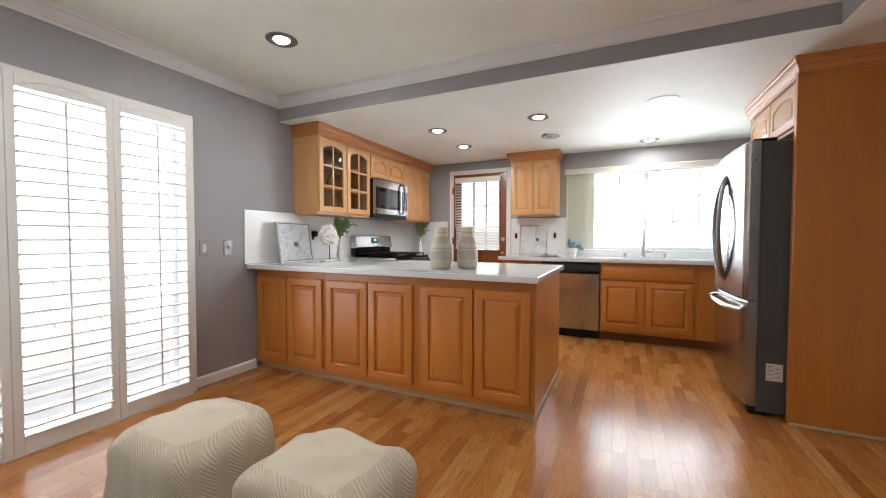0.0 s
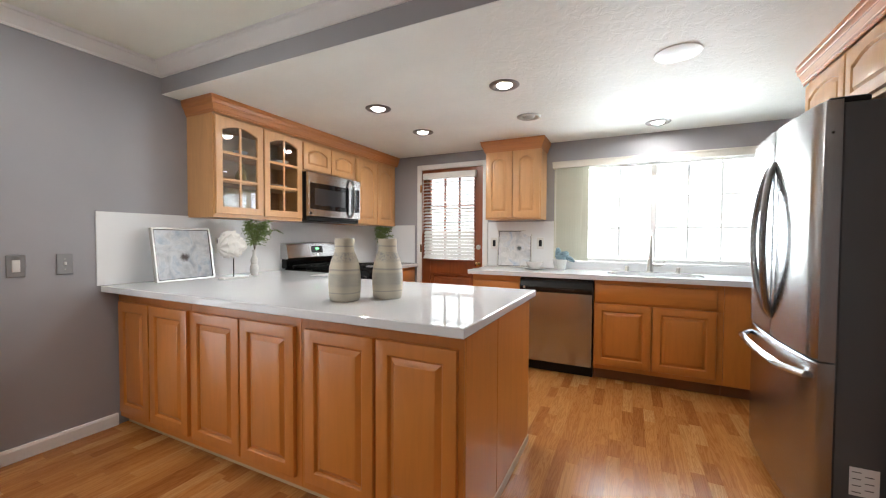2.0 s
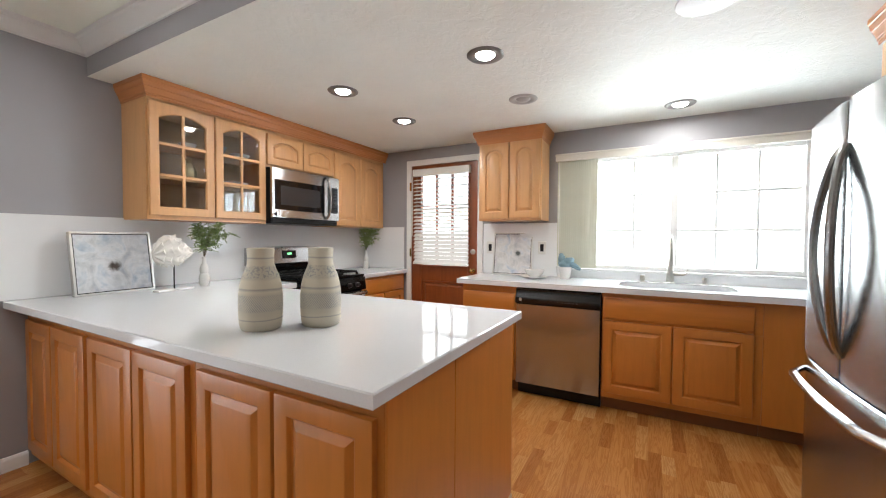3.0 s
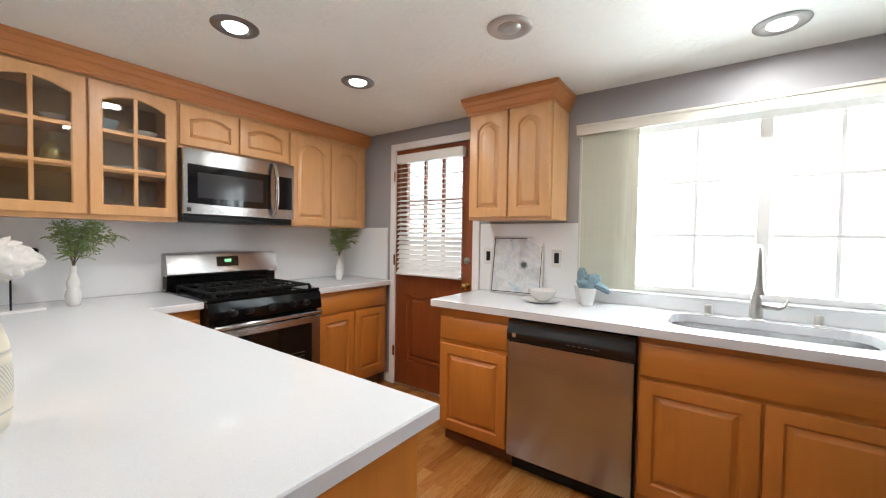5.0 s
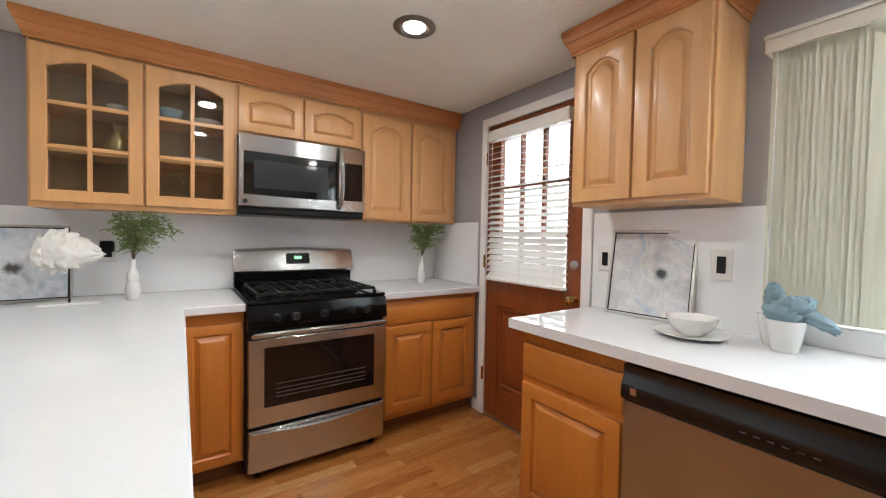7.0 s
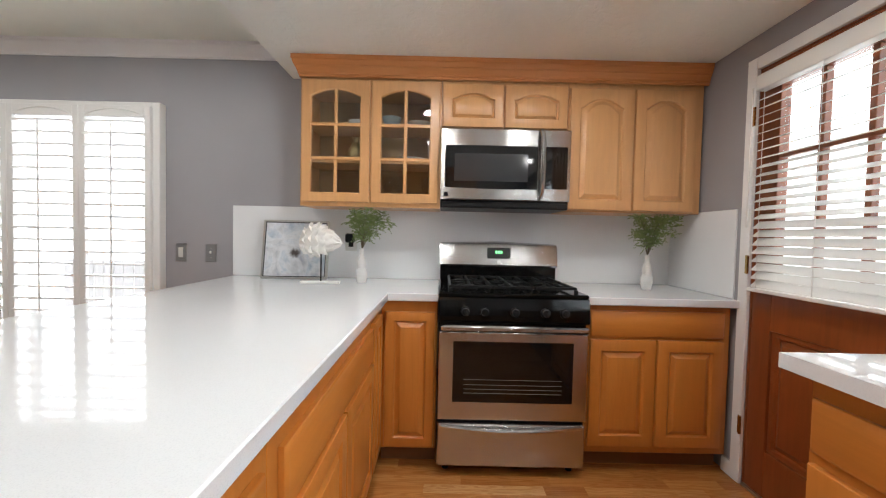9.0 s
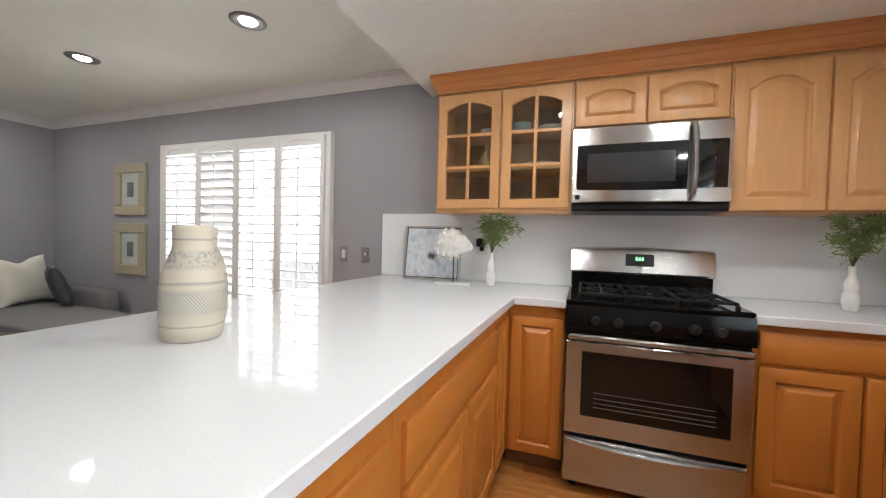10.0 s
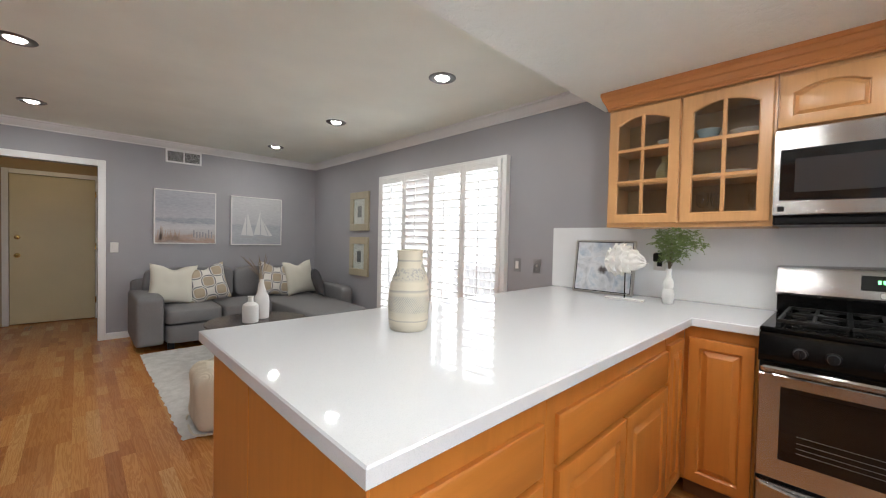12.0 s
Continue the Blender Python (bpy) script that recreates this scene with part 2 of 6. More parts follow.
setting("subfloor", boxes((-0.15, XE + 0.15, YS - 0.12, YN + 0.15, -0.2, -0.012), (1.9, 4.4, -4.2, YS - 0.12, -0.2, -0.012)), TOEKICK, "dark underlay below the planks", "floor")
# Slab above the ceilings, out of view, added to keep sunlight out.
setting("roof_sun_blocker", boxes((-0.6, XE + 0.5, -4.3, YN + 0.5, 2.6, 2.75)), TRIM, "unseen roof slab added to block the sun", "roof")
# Last box is a hidden backing, added to stop light through the door gaps.
setting("wall_hall", boxes((1.9, 2.02, -3.9, YS - 0.12, 0, 2.6), (4.2, 4.32, -3.9, YS - 0.12, 0, 2.6), (1.9, 2.56, -4.02, -3.9, 0, 2.6), (3.46, 4.32, -4.02, -3.9, 0, 2.6), (2.56, 3.46, -4.02, -3.9, 2.03, 2.6), (2.5, 3.52, -4.06, -4.025, 0, 2.6)),
        HALLWALL, "tan painted hall wall around a door, with an unseen backing slab added", "wall")
setting("ceiling_hall", box(1.9, 4.32, -4.02, YS - 0.12, 2.4, 2.58), HALLWALL, "tan hall ceiling", "ceiling")

# crown moulding of the family room and baseboards
CROWN = [(0.0, 0.0), (0.010, 0.0), (0.012, 0.012), (0.028, 0.022), (0.052, 0.050), (0.060, 0.066), (0.074, 0.070), (0.078, 0.085), (0.0, 0.085)]


def moulding(name, p, q, inward, z, profile, material, label, trim0=0.0, trim1=0.0):
    """A run from p to q on a wall, its profile standing out along inward; mitred by trim at the ends."""
    p, q, n = Vector((*p, 0)), Vector((*q, 0)), Vector((*inward, 0))
    d = (q - p).normalized()
    bm = bmesh.new()
    quad_loops(bm, [[tuple(e + n * o + d * (o * t) + Vector((0, 0, z + h))) for o, h in profile] for e, t in ((p, trim0), (q, -trim1))])
    return setting(name, bm, material, label, "trim", 20)


ZC = FC - 0.085
moulding("crown_west", (0, YS), (0, 2.398), (1, 0), ZC, CROWN, TRIM, "white crown moulding", 1, 1)
moulding("crown_beam", (0, 2.398), (3.898, 2.398), (0, -1), ZC, CROWN, TRIM, "white crown moulding on the beam", 1, 1)
moulding("crown_east", (3.898, 2.398), (3.898, YS), (-1, 0), ZC, CROWN, TRIM, "white crown moulding", 1, 1)
moulding("crown_south", (3.898, YS), (0, YS), (0, 1), ZC, CROWN, TRIM, "white crown moulding", 1, 1)
BASE = [(0, 0), (0.013, 0), (0.013, 0.062), (0.008, 0.075), (0, 0.078)]
moulding("baseboard_west", (0, 1.566), (0, 2.11), (1, 0), 0, BASE, TRIM, "white painted baseboard")
moulding("baseboard_west_rear", (0, YS), (0, -0.414), (1, 0), 0, BASE, TRIM, "white painted baseboard", 1, 0)
moulding("baseboard_south", (2.55, YS), (0, YS), (0, 1), 0, BASE, TRIM, "white painted baseboard", 0, 1)
moulding("baseboard_south_east", (XE, YS), (3.57, YS), (0, 1), 0, BASE, TRIM, "white painted baseboard")
moulding("baseboard_north", (0.624, YN), (0.56, YN), (0, -1), 0, BASE, TRIM, "white painted baseboard")


def casing(name, x0, x1, z1, y, out, width=0.07, label="white painted door casing"):
    """Casing round three sides of an opening in a wall along x."""
    a, b = sorted((y, y + out * 0.018))
    return setting(name, boxes((x0 - width, x0, a, b, 0, z1 + width), (x1, x1 + width, a, b, 0, z1 + width), (x0, x1, a, b, z1, z1 + width), bev=0.003), TRIM, label, "trim")


casing("trim_hall_doorway", 2.62, 3.50, 2.02, YS, 1)
casing("trim_back_door", 0.685, 1.475, 2.045, YN, -1, 0.06)
casing("trim_hall_door", 2.60, 3.44, 2.01, -3.9, 1, 0.06, "cream painted door casing")
setting("jamb_hall_doorway", boxes((2.605, 2.6195, YS - 0.125, YS + 0.004, 0, 2.018), (3.5005, 3.515, YS - 0.125, YS + 0.004, 0, 2.018), bev=0.002), TRIM, "white painted doorway jamb", "trim")


# ---- cabinets ----
def arch_loop(x0, x1, z0, z1, y, rise, n=12):
    """A closed loop in the xz plane whose top is an eyebrow arch of that rise."""
    pts = [(x0, y, z0), (x1, y, z0)]
    for i in range(n + 1):
        u = 1 - 2 * i / n
        k = max(0.0, 1 - (u / 0.88) ** 2) if rise else 0.0
        pts.append(((x0 + x1) / 2 + u * (x1 - x0) / 2, y, z1 - rise + rise * k ** 0.72))
    return pts


def panel_door(w, h, rise=0.0, stile=0.058, th=0.02, k=1.0):
    """A raised-panel door, lower left corner at the origin, its back at y 0 and its front towards -y."""
    bm = bmesh.new()
    s = stile

    def lp(i, y, r):
        return arch_loop(i, w - i, i, h - i, y, r)

    quad_loops(bm, [lp(0, 0, 0), lp(0, -th + 0.005, 0), lp(0.002, -th + 0.0015, 0), lp(0.006, -th, 0), lp(s, -th, rise), lp(s + 0.004 * k, -th + 0.003, rise), lp(s + 0.007 * k, -th + 0.012, rise),
                    lp(s + 0.012 * k, -th + 0.013, rise), lp(s + 0.032 * k, -th + 0.003, rise), lp(s + 0.034 * k, -th + 0.0008, rise), lp(s + 0.037 * k, -th, rise)])
    return bm


def slab_front(w, h, th=0.02):
    """A drawer front with a moulded edge."""
    bm = bmesh.new()

    def lp(i, y):
        return [(i, y, i), (w - i, y, i), (w - i, y, h - i), (i, y, h - i)]

    quad_loops(bm, [lp(0, 0), lp(0, -th + 0.008), lp(0.004, -th + 0.004), lp(0.012, -th + 0.002), lp(0.016, -th)])
    return bm


def bow_loop(x0, x1, z0, z1, y, rise, n=12):
    """A closed loop in the xz plane with a shallow bow over its whole width."""
    return [(x0, y, z0), (x1, y, z0)] + [((x0 + x1) / 2 + u * (x1 - x0) / 2, y, z1 - rise * u * u) for u in (1 - 2 * i / n for i in range(n + 1))]


def glass_door(parent, w, h, m, rise=0.042, stile=0.051, th=0.02):
    """A cabinet door of six panes under an eyebrow arch."""
    bm = bmesh.new()
    s = stile
    loops = [bow_loop(0, w, 0, h, 0, 0), bow_loop(0, w, 0, h, -th + 0.004, 0), bow_loop(0.005, w - 0.005, 0.005, h - 0.005, -th, 0),
             bow_loop(s, w - s, s, h - s, -th, rise), bow_loop(s + 0.006, w - s - 0.006, s + 0.006, h - s - 0.006, -th + 0.006, rise),
             bow_loop(s + 0.006, w - s - 0.006, s + 0.006, h - s - 0.006, 0, rise)]
    quad_loops(bm, loops, False, False)
    d = part("door", bm, LIT_MAPLE, parent, m=m)
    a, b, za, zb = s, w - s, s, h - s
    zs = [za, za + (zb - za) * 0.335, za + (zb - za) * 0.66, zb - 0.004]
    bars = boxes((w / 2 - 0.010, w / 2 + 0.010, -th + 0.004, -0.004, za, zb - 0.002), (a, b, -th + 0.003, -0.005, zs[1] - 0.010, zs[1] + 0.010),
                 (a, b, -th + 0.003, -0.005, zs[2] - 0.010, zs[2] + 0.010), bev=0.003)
    part("muntin", bars, LIT_MAPLE, d)
    for i in range(2):
        for j in range(3):
            part("pane", box((a, w / 2)[i] + 0.001, (w / 2, b)[i] - 0.001, -0.008, -0.005, zs[j] + 0.001, zs[j + 1] - 0.001), GLASS, d, "clear glass pane", smooth=0)
    return d


def at(x, y, z, turn=0):
    return pose(x, y, z, 0, 0, turn)


TO_N, TO_E, TO_W = 180, 90, -90     # turns of a front that faces north, east, west


def cabinet(name, label, m, width, depth, z0, z1, fronts, group, grain=MAPLE, toe=0.0, sides=True, category="cabinet", open_front=False):
    """A cabinet whose face frame lies in its xz plane and whose body runs to +y. fronts: kind, x0, x1, z0, z1."""
    t = thing(name, label, category, m, group)
    if open_front:
        part("side_panel", box(0, 0.018, 0.0, depth, z0, z1), grain, t)
        part("side_panel", box(width - 0.018, width, 0.0, depth, z0, z1), grain, t)
        part("bottom_panel", box(0.018, width - 0.018, 0.0, depth, z0, z0 + 0.03), grain, t)
        part("top_panel", box(0.018, width - 0.018, 0.0, depth, z1 - 0.10, z1), grain, t)
        part("back_panel", box(0.018, width - 0.018, depth - 0.012, depth, z0 + 0.03, z1 - 0.10), CARCASS, t)
        for x in (0.018, width / 2 - 0.02, width - 0.045):
            part("stile", box(x, x + (0.04 if x > 0.1 and x < width / 2 else 0.027), 0.0, 0.018, z0 + 0.03, z1 - 0.10), grain, t)
        for z in (z0 + 0.26, z0 + 0.48):
            part("shelf", box(0.019, width - 0.019, 0.03, depth - 0.013, z, z + 0.016), grain, t)
    else:
        part("body", box(0, width, 0, depth, z0, z1, 0.002), grain, t)
    if toe:
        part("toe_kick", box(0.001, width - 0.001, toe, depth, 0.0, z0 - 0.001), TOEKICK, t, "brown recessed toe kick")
    for kind, x0, x1, a, b in fronts:
        mm = at(x0, -0.001, a)
        if kind == "door":
            part("door", panel_door(x1 - x0, b - a, stile=0.056 if x1 - x0 > 0.3 else 0.045), grain, t, m=mm)
        elif kind == "arch":
            short = b - a < 0.3
            part("door", panel_door(x1 - x0, b - a, 0.034 if short else min(0.055, (x1 - x0) * 0.14), 0.05 if short else 0.058, k=0.6 if short else 1.0), grain, t, m=mm)
        elif kind == "drawer":
            part("drawer_front", slab_front(x1 - x0, b - a), MAPLE_X, t, m=mm)
        elif kind == "glass":
            glass_door(t, x1 - x0, b - a, mm)
    return t


LOW = "base cabinets"
# the peninsula: three double-door units to the family room, two units and a blind corner to the kitchen
for x0, doors in ((0.012, (0.045, 0.380, 0.392, 0.766)), (0.786, (0.804, 1.200, 1.211, 1.586)), (1.621, (1.655, 2.036, 2.050, 2.413))):
    x1 = {0.012: 0.785, 0.786: 1.62, 1.621: 2.435}[x0]
    c = cabinet("base_cabinet", "honey maple peninsula cabinet with two raised-panel doors", at(x0, 2.12, 0), x1 - x0, 0.375, 0.055, 0.874,
                [("door", doors[0] - x0, doors[1] - x0, 0.10, 0.81), ("door", doors[2] - x0, doors[3] - x0, 0.10, 0.81)], LOW)
    part("shoe_moulding", boxes((0.001, x1 - x0 - 0.001, 0.045, 0.375, 0, 0.054), bev=0.0), SHOE, c, "pale wooden shoe moulding")
cabinet("base_cabinet", "honey maple cabinet with one drawer over two doors", at(1.885, 3.10, 0, TO_N), 0.985, 0.602, 0.10, 0.874,
        [("drawer", 0.045, 0.982, 0.655, 0.795), ("door", 0.045, 0.512, 0.13, 0.640), ("door", 0.523, 0.982, 0.13, 0.640)], LOW, toe=0.07)
cabinet("base_cabinet", "honey maple cabinet with one drawer over a door", at(2.435, 3.10, 0, TO_N), 0.549, 0.602, 0.10, 0.874,
        [("drawer", 0.03, 0.515, 0.655, 0.795), ("door", 0.03, 0.515, 0.13, 0.640)], LOW, toe=0.07)
cabinet("base_cabinet", "narrow honey maple filler beside the inner corner", at(0.898, 3.10, 0, TO_N), 0.297, 0.602, 0.10, 0.874,
        [("door", 0.012, 0.225, 0.13, 0.815)], LOW, toe=0.07)
# cabinets on the stove wall
cabinet("base_cabinet", "narrow honey maple cabinet with one tall door beside the stove", at(0.60, 3.101, 0, TO_E), 0.289, 0.585, 0.10, 0.874,
        [("door", 0.023, 0.279, 0.115, 0.815)], LOW, toe=0.07)
cabinet("base_cabinet", "honey maple cabinet with one drawer over two doors beside the stove", at(0.60, 4.152, 0, TO_E), 0.75, 0.585, 0.10, 0.874,
        [("drawer", 0.025, 0.712, 0.71, 0.845), ("door", 0.025, 0.362, 0.14, 0.695), ("door", 0.374, 0.712, 0.14, 0.695)], LOW, toe=0.07)
# cabinets under the window
cabinet("base_cabinet", "honey maple cabinet with one drawer over a door", at(1.575, 4.38, 0), 0.482, 0.549, 0.10, 0.874,
        [("drawer", 0.016, 0.472, 0.672, 0.812), ("door", 0.016, 0.472, 0.115, 0.642)], LOW, toe=0.07)
sink_unit = cabinet("base_cabinet", "honey maple sink cabinet with a false drawer front over two doors", at(2.702, 4.38, 0), 0.928, 0.549, 0.10, 0.66,
        [("drawer", 0.010, 0.882, 0.688, 0.838), ("door", 0.010, 0.441, 0.142, 0.668), ("door", 0.451, 0.882, 0.142, 0.668)], LOW, toe=0.07)
part("face_rail", box(0, 0.928, 0, 0.018, 0.661, 0.874, 0.001), MAPLE_X, sink_unit)
for x in (0.0, 0.910):
    part("side_panel", box(x, x + 0.018, 0.019, 0.549, 0.661, 0.874), MAPLE, sink_unit)
cabinet("base_cabinet", "honey maple end cabinet with a plain front", at(3.632, 4.38, 0), 0.98, 0.549, 0.10, 0.874, [], LOW, toe=0.07)
UP = "wall cabinets"
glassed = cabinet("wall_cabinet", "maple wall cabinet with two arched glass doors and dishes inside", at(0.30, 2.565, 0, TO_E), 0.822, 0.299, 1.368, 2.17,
                  [("glass", 0.010, 0.406, 1.392, 2.098), ("glass", 0.416, 0.812, 1.392, 2.098)], UP, open_front=True, grain=LIT_MAPLE)
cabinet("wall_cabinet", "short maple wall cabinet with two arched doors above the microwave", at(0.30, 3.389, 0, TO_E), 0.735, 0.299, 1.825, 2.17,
        [("arch", 0.006, 0.356, 1.843, 2.088), ("arch", 0.366, 0.727, 1.843, 2.088)], UP, grain=LIT_MAPLE)
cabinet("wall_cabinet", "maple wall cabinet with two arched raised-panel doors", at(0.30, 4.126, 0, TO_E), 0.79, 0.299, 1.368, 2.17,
        [("arch", 0.008, 0.380, 1.378, 2.082), ("arch", 0.390, 0.745, 1.378, 2.082)], UP, grain=LIT_MAPLE)
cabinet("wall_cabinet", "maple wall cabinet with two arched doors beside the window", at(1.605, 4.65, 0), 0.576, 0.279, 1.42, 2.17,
        [("arch", 0.010, 0.288, 1.437, 2.112), ("arch", 0.298, 0.566, 1.437, 2.112)], UP, grain=LIT_MAPLE)
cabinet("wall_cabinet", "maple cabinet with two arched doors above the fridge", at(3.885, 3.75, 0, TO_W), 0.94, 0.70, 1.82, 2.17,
        [("arch", 0.02, 0.465, 1.84, 2.10), ("arch", 0.478, 0.925, 1.84, 2.10)], UP, grain=LIT_MAPLE)
pantry = thing("pantry_panel", "tall maple end panel beside the fridge", "panel")
part("panel", box(3.850, XE - 0.002, 2.765, 2.807, 0.0, 2.17, 0.003), MAPLE, pantry)
part("shoe_moulding", box(3.852, XE - 0.002, 2.753, 2.7645, 0.0, 0.020, 0.004), SHOE, pantry, "pale wooden shoe moulding")
CAB_CROWN = [(0, 0), (0.004, 0), (0.004, 0.013), (0.010, 0.015), (0.010, 0.026), (0.013, 0.029), (0.017, 0.042), (0.024, 0.053), (0.024, 0.059), (0.029, 0.061), (0.035, 0.079), (0.035, 0.087), (0.040, 0.090), (0.040, 0.113), (0, 0.113)]
ZK = KC - 0.1135


def crown_of(name, p, q, inward, t0, t1, label="maple crown moulding on the wall cabinets"):
    ob = moulding(name, p, q, inward, ZK, CAB_CROWN, PALE_Y if p[0] == q[0] else PALE_X, label, t0, t1)
    return ob


crown_of("crown_cabinets_west", (0.321, 2.564), (0.321, YN - 0.002), (1, 0), -1, 0)
crown_of("crown_cabinets_west_end", (0.002, 2.564), (0.321, 2.564), (0, -1), 0, -1)
crown_of("crown_cabinets_north", (1.604, 4.629), (2.182, 4.629), (0, -1), -1, -1)
crown_of("crown_cabinets_north_left", (1.604, YN - 0.002), (1.604, 4.629), (-1, 0), 0, -1)
crown_of("crown_cabinets_north_right", (2.182, 4.629), (2.182, YN - 0.002), (1, 0), -1, 0)
crown_of("crown_fridge_cabinet", (3.864, 3.75), (3.864, 2.764), (-1, 0), 0, -1)
crown_of("crown_pantry", (3.864, 2.764), (XE - 0.003, 2.764), (0, -1), -1, 0)

# ---- worktops and splashbacks ----
def slab(pts, z0, z1, r=0.004):
    """A worktop of that outline (counter-clockwise) with an eased edge."""
    bm = bmesh.new()
    c = [Vector((x, y)) for x, y in pts]

    def inset(i):
        out = []
        for k in range(len(c)):
            a, b, d = c[k - 1], c[k], c[(k + 1) % len(c)]
            u, w = (b - a).normalized(), (d - b).normalized()
            n1, n2 = Vector((-u.y, u.x)), Vector((-w.y, w.x))
            out.append(b + (n1 + n2) * (i / (1 + n1.dot(n2))))
        return out

    quad_loops(bm, [[(p.x, p.y, z) for p in inset(i)] for i, z in ((r, z0), (0, z0 + r), (0, z1 - r), (r, z1))])
    return bm


single("worktop", slab([(0.010, 2.03), (2.472, 2.03), (2.472, 3.142), (0.645, 3.142), (0.645, 3.392), (0.010, 3.392)], 0.875, 0.915), QUARTZ,
       "white quartz worktop on the peninsula", "worktop")
single("worktop", slab([(0.010, 4.150), (0.645, 4.150), (0.645, 4.91), (0.600, 4.91), (0.600, 4.9205), (0.010, 4.9205)], 0.875, 0.915), QUARTZ, "short white quartz worktop beside the stove", "worktop")
ws = bmesh.new()
SX0, SX1, SY0, SY1 = 2.80, 3.53, 4.46, 4.83


def rounded(x0, x1, y0, y1, r, k=5):
    pts = []
    for cx, cy, a in ((x1 - r, y0 + r, -90), (x1 - r, y1 - r, 0), (x0 + r, y1 - r, 90), (x0 + r, y0 + r, 180)):
        pts += [(cx + r * math.cos(radians(a + 90 * i / k)), cy + r * math.sin(radians(a + 90 * i / k))) for i in range(k + 1)]
    return pts


def outer_ring(x0, x1, y0, y1, like):
    """Points on a rectangle's border matched one by one to a rounded rectangle's."""
    n = len(like) // 4
    pts = []
    for q, (cx, cy) in enumerate(((x1, y0), (x1, y1), (x0, y1), (x0, y0))):
        for i in range(n):
            px, py = like[q * n + i]
            f = i / (n - 1)
            if q == 0:
                pts.append((px, y0) if f < 0.5 else (cx, cy) if f == 0.5 else (x1, py))
            elif q == 1:
                pts.append((x1, py) if f < 0.5 else (cx, cy) if f == 0.5 else (px, y1))
            elif q == 2:
                pts.append((px, y1) if f < 0.5 else (cx, cy) if f == 0.5 else (x0, py))
            else:
                pts.append((x0, py) if f < 0.5 else (cx, cy) if f == 0.5 else (px, y0))
    return pts


inner = rounded(SX0, SX1, SY0, SY1, 0.10, 4)
outer = outer_ring(1.544, XE - 0.002, 4.316, YN - 0.001, inner)
quad_loops(ws, [[(x, y, 0.875) for x, y in inner], [(x, y, 0.875) for x, y in outer], [(x, y, 0.915) for x, y in outer], [(x, y, 0.915) for x, y in inner], [(x, y, 0.875) for x, y in inner]], False, False)
single("worktop", ws, QUARTZ, "white quartz worktop with a sink cut-out under the window", "worktop", smooth=20)
setting("splashback_west", boxes((0.0005, 0.009, 2.012, YN - 0.001, 0.9155, 1.38), (0.0005, 0.009, 3.393, 4.149, 0.88, 0.9155), bev=0.001), SPLASH, "glossy white tiled splashback", "splashback")
setting("splashback_north", boxes((0.0095, 0.585, YN - 0.009, YN - 0.0005, 0.9155, 1.38), bev=0.001), SPLASH, "glossy white tiled splashback", "splashback")
setting("splashback_window", boxes((1.54, 2.285, YN - 0.009, YN - 0.0005, 0.9155, 1.405), (2.285, XE - 0.003, YN - 0.009, YN - 0.0005, 0.9155, 0.985), bev=0.001), SPLASH, "glossy white tiled splashback below the window", "splashback")
# ---- outside ----
CONCRETE = painted("pale_patio_concrete", (0.55, 0.53, 0.50), 0.8, 40, 0.3, 0.12)
FENCE = wooden("weathered_white_fence", (0.80, 0.79, 0.77), "z", 0.7, 0.0, 0.06)
# Boards outside glow white in place of the overexposed outdoors.
SKYGLOW = glowing("overexposed_outdoor_glow", (1.0, 1.0, 1.0), 1.3)
setting("ground", box(-60, 60, -60, 60, -0.45, -0.21), CONCRETE, "pale concrete ground outside", "ground", 0)
setting("backdrop_west", box(-4.2, -4.15, -40, 12, -0.2, 7.0), SKYGLOW, "glowing white backdrop for the overexposed view beyond the patio", "backdrop", 0)
setting("backdrop_north", box(-4.1, 9, 8.2, 8.25, -0.2, 7.0), SKYGLOW, "glowing white backdrop for the overexposed view beyond the kitchen", "backdrop", 0)
fence = thing("fence", "low pale weathered board fence beyond the patio", "fence")
fence_board = mesh_of("board", box(-0.011, 0.011, -0.068, 0.068, 0, 0.95, 0.003), FENCE)
for i in range(34):
    piece("board", fence_board, fence, at(-3.2 + random.uniform(-0.004, 0.004), -2.2 + i * 0.15, -0.21))
for z in (0.05, 0.55):
    part("rail", box(-3.26, -3.215, -2.3, 2.9, z, z + 0.08, 0.004), FENCE, fence)

# ---- patio door shutters ----
SHUTTER = painted("white_shutter_paint", (0.82, 0.81, 0.79), 0.4, 60, 0.03, 0.01)
setting("window_1", boxes((-0.13, -0.09, -0.369, 1.519, 0.012, 0.05), (-0.13, -0.09, -0.369, 1.519, 1.96, 1.998), (-0.13, -0.09, -0.369, -0.33, 0.05, 1.96),
                          (-0.13, -0.09, 1.48, 1.519, 0.05, 1.96), (-0.13, -0.09, 0.54, 0.60, 0.05, 1.96)), TRIM, "white sliding patio door behind the shutters", "patio door")
setting("patio_jamb", boxes((-0.149, -0.001, -0.3795, -0.37, 0.012, 1.999), (-0.149, -0.001, 1.52, 1.5295, 0.012, 1.999), (-0.149, -0.001, -0.3795, 1.5295, 1.9995, 2.0095)), TRIM, "white lining of the patio opening", "trim")
setting("shutter_frame", boxes((0.0, 0.06, -0.412, -0.325, 0, 2.027), (0.0, 0.06, 1.515, 1.563, 0, 2.027), (0.0, 0.06, -0.325, 1.515, 1.975, 2.027), bev=0.004), SHUTTER,
        "white painted frame of the patio shutters", "trim")


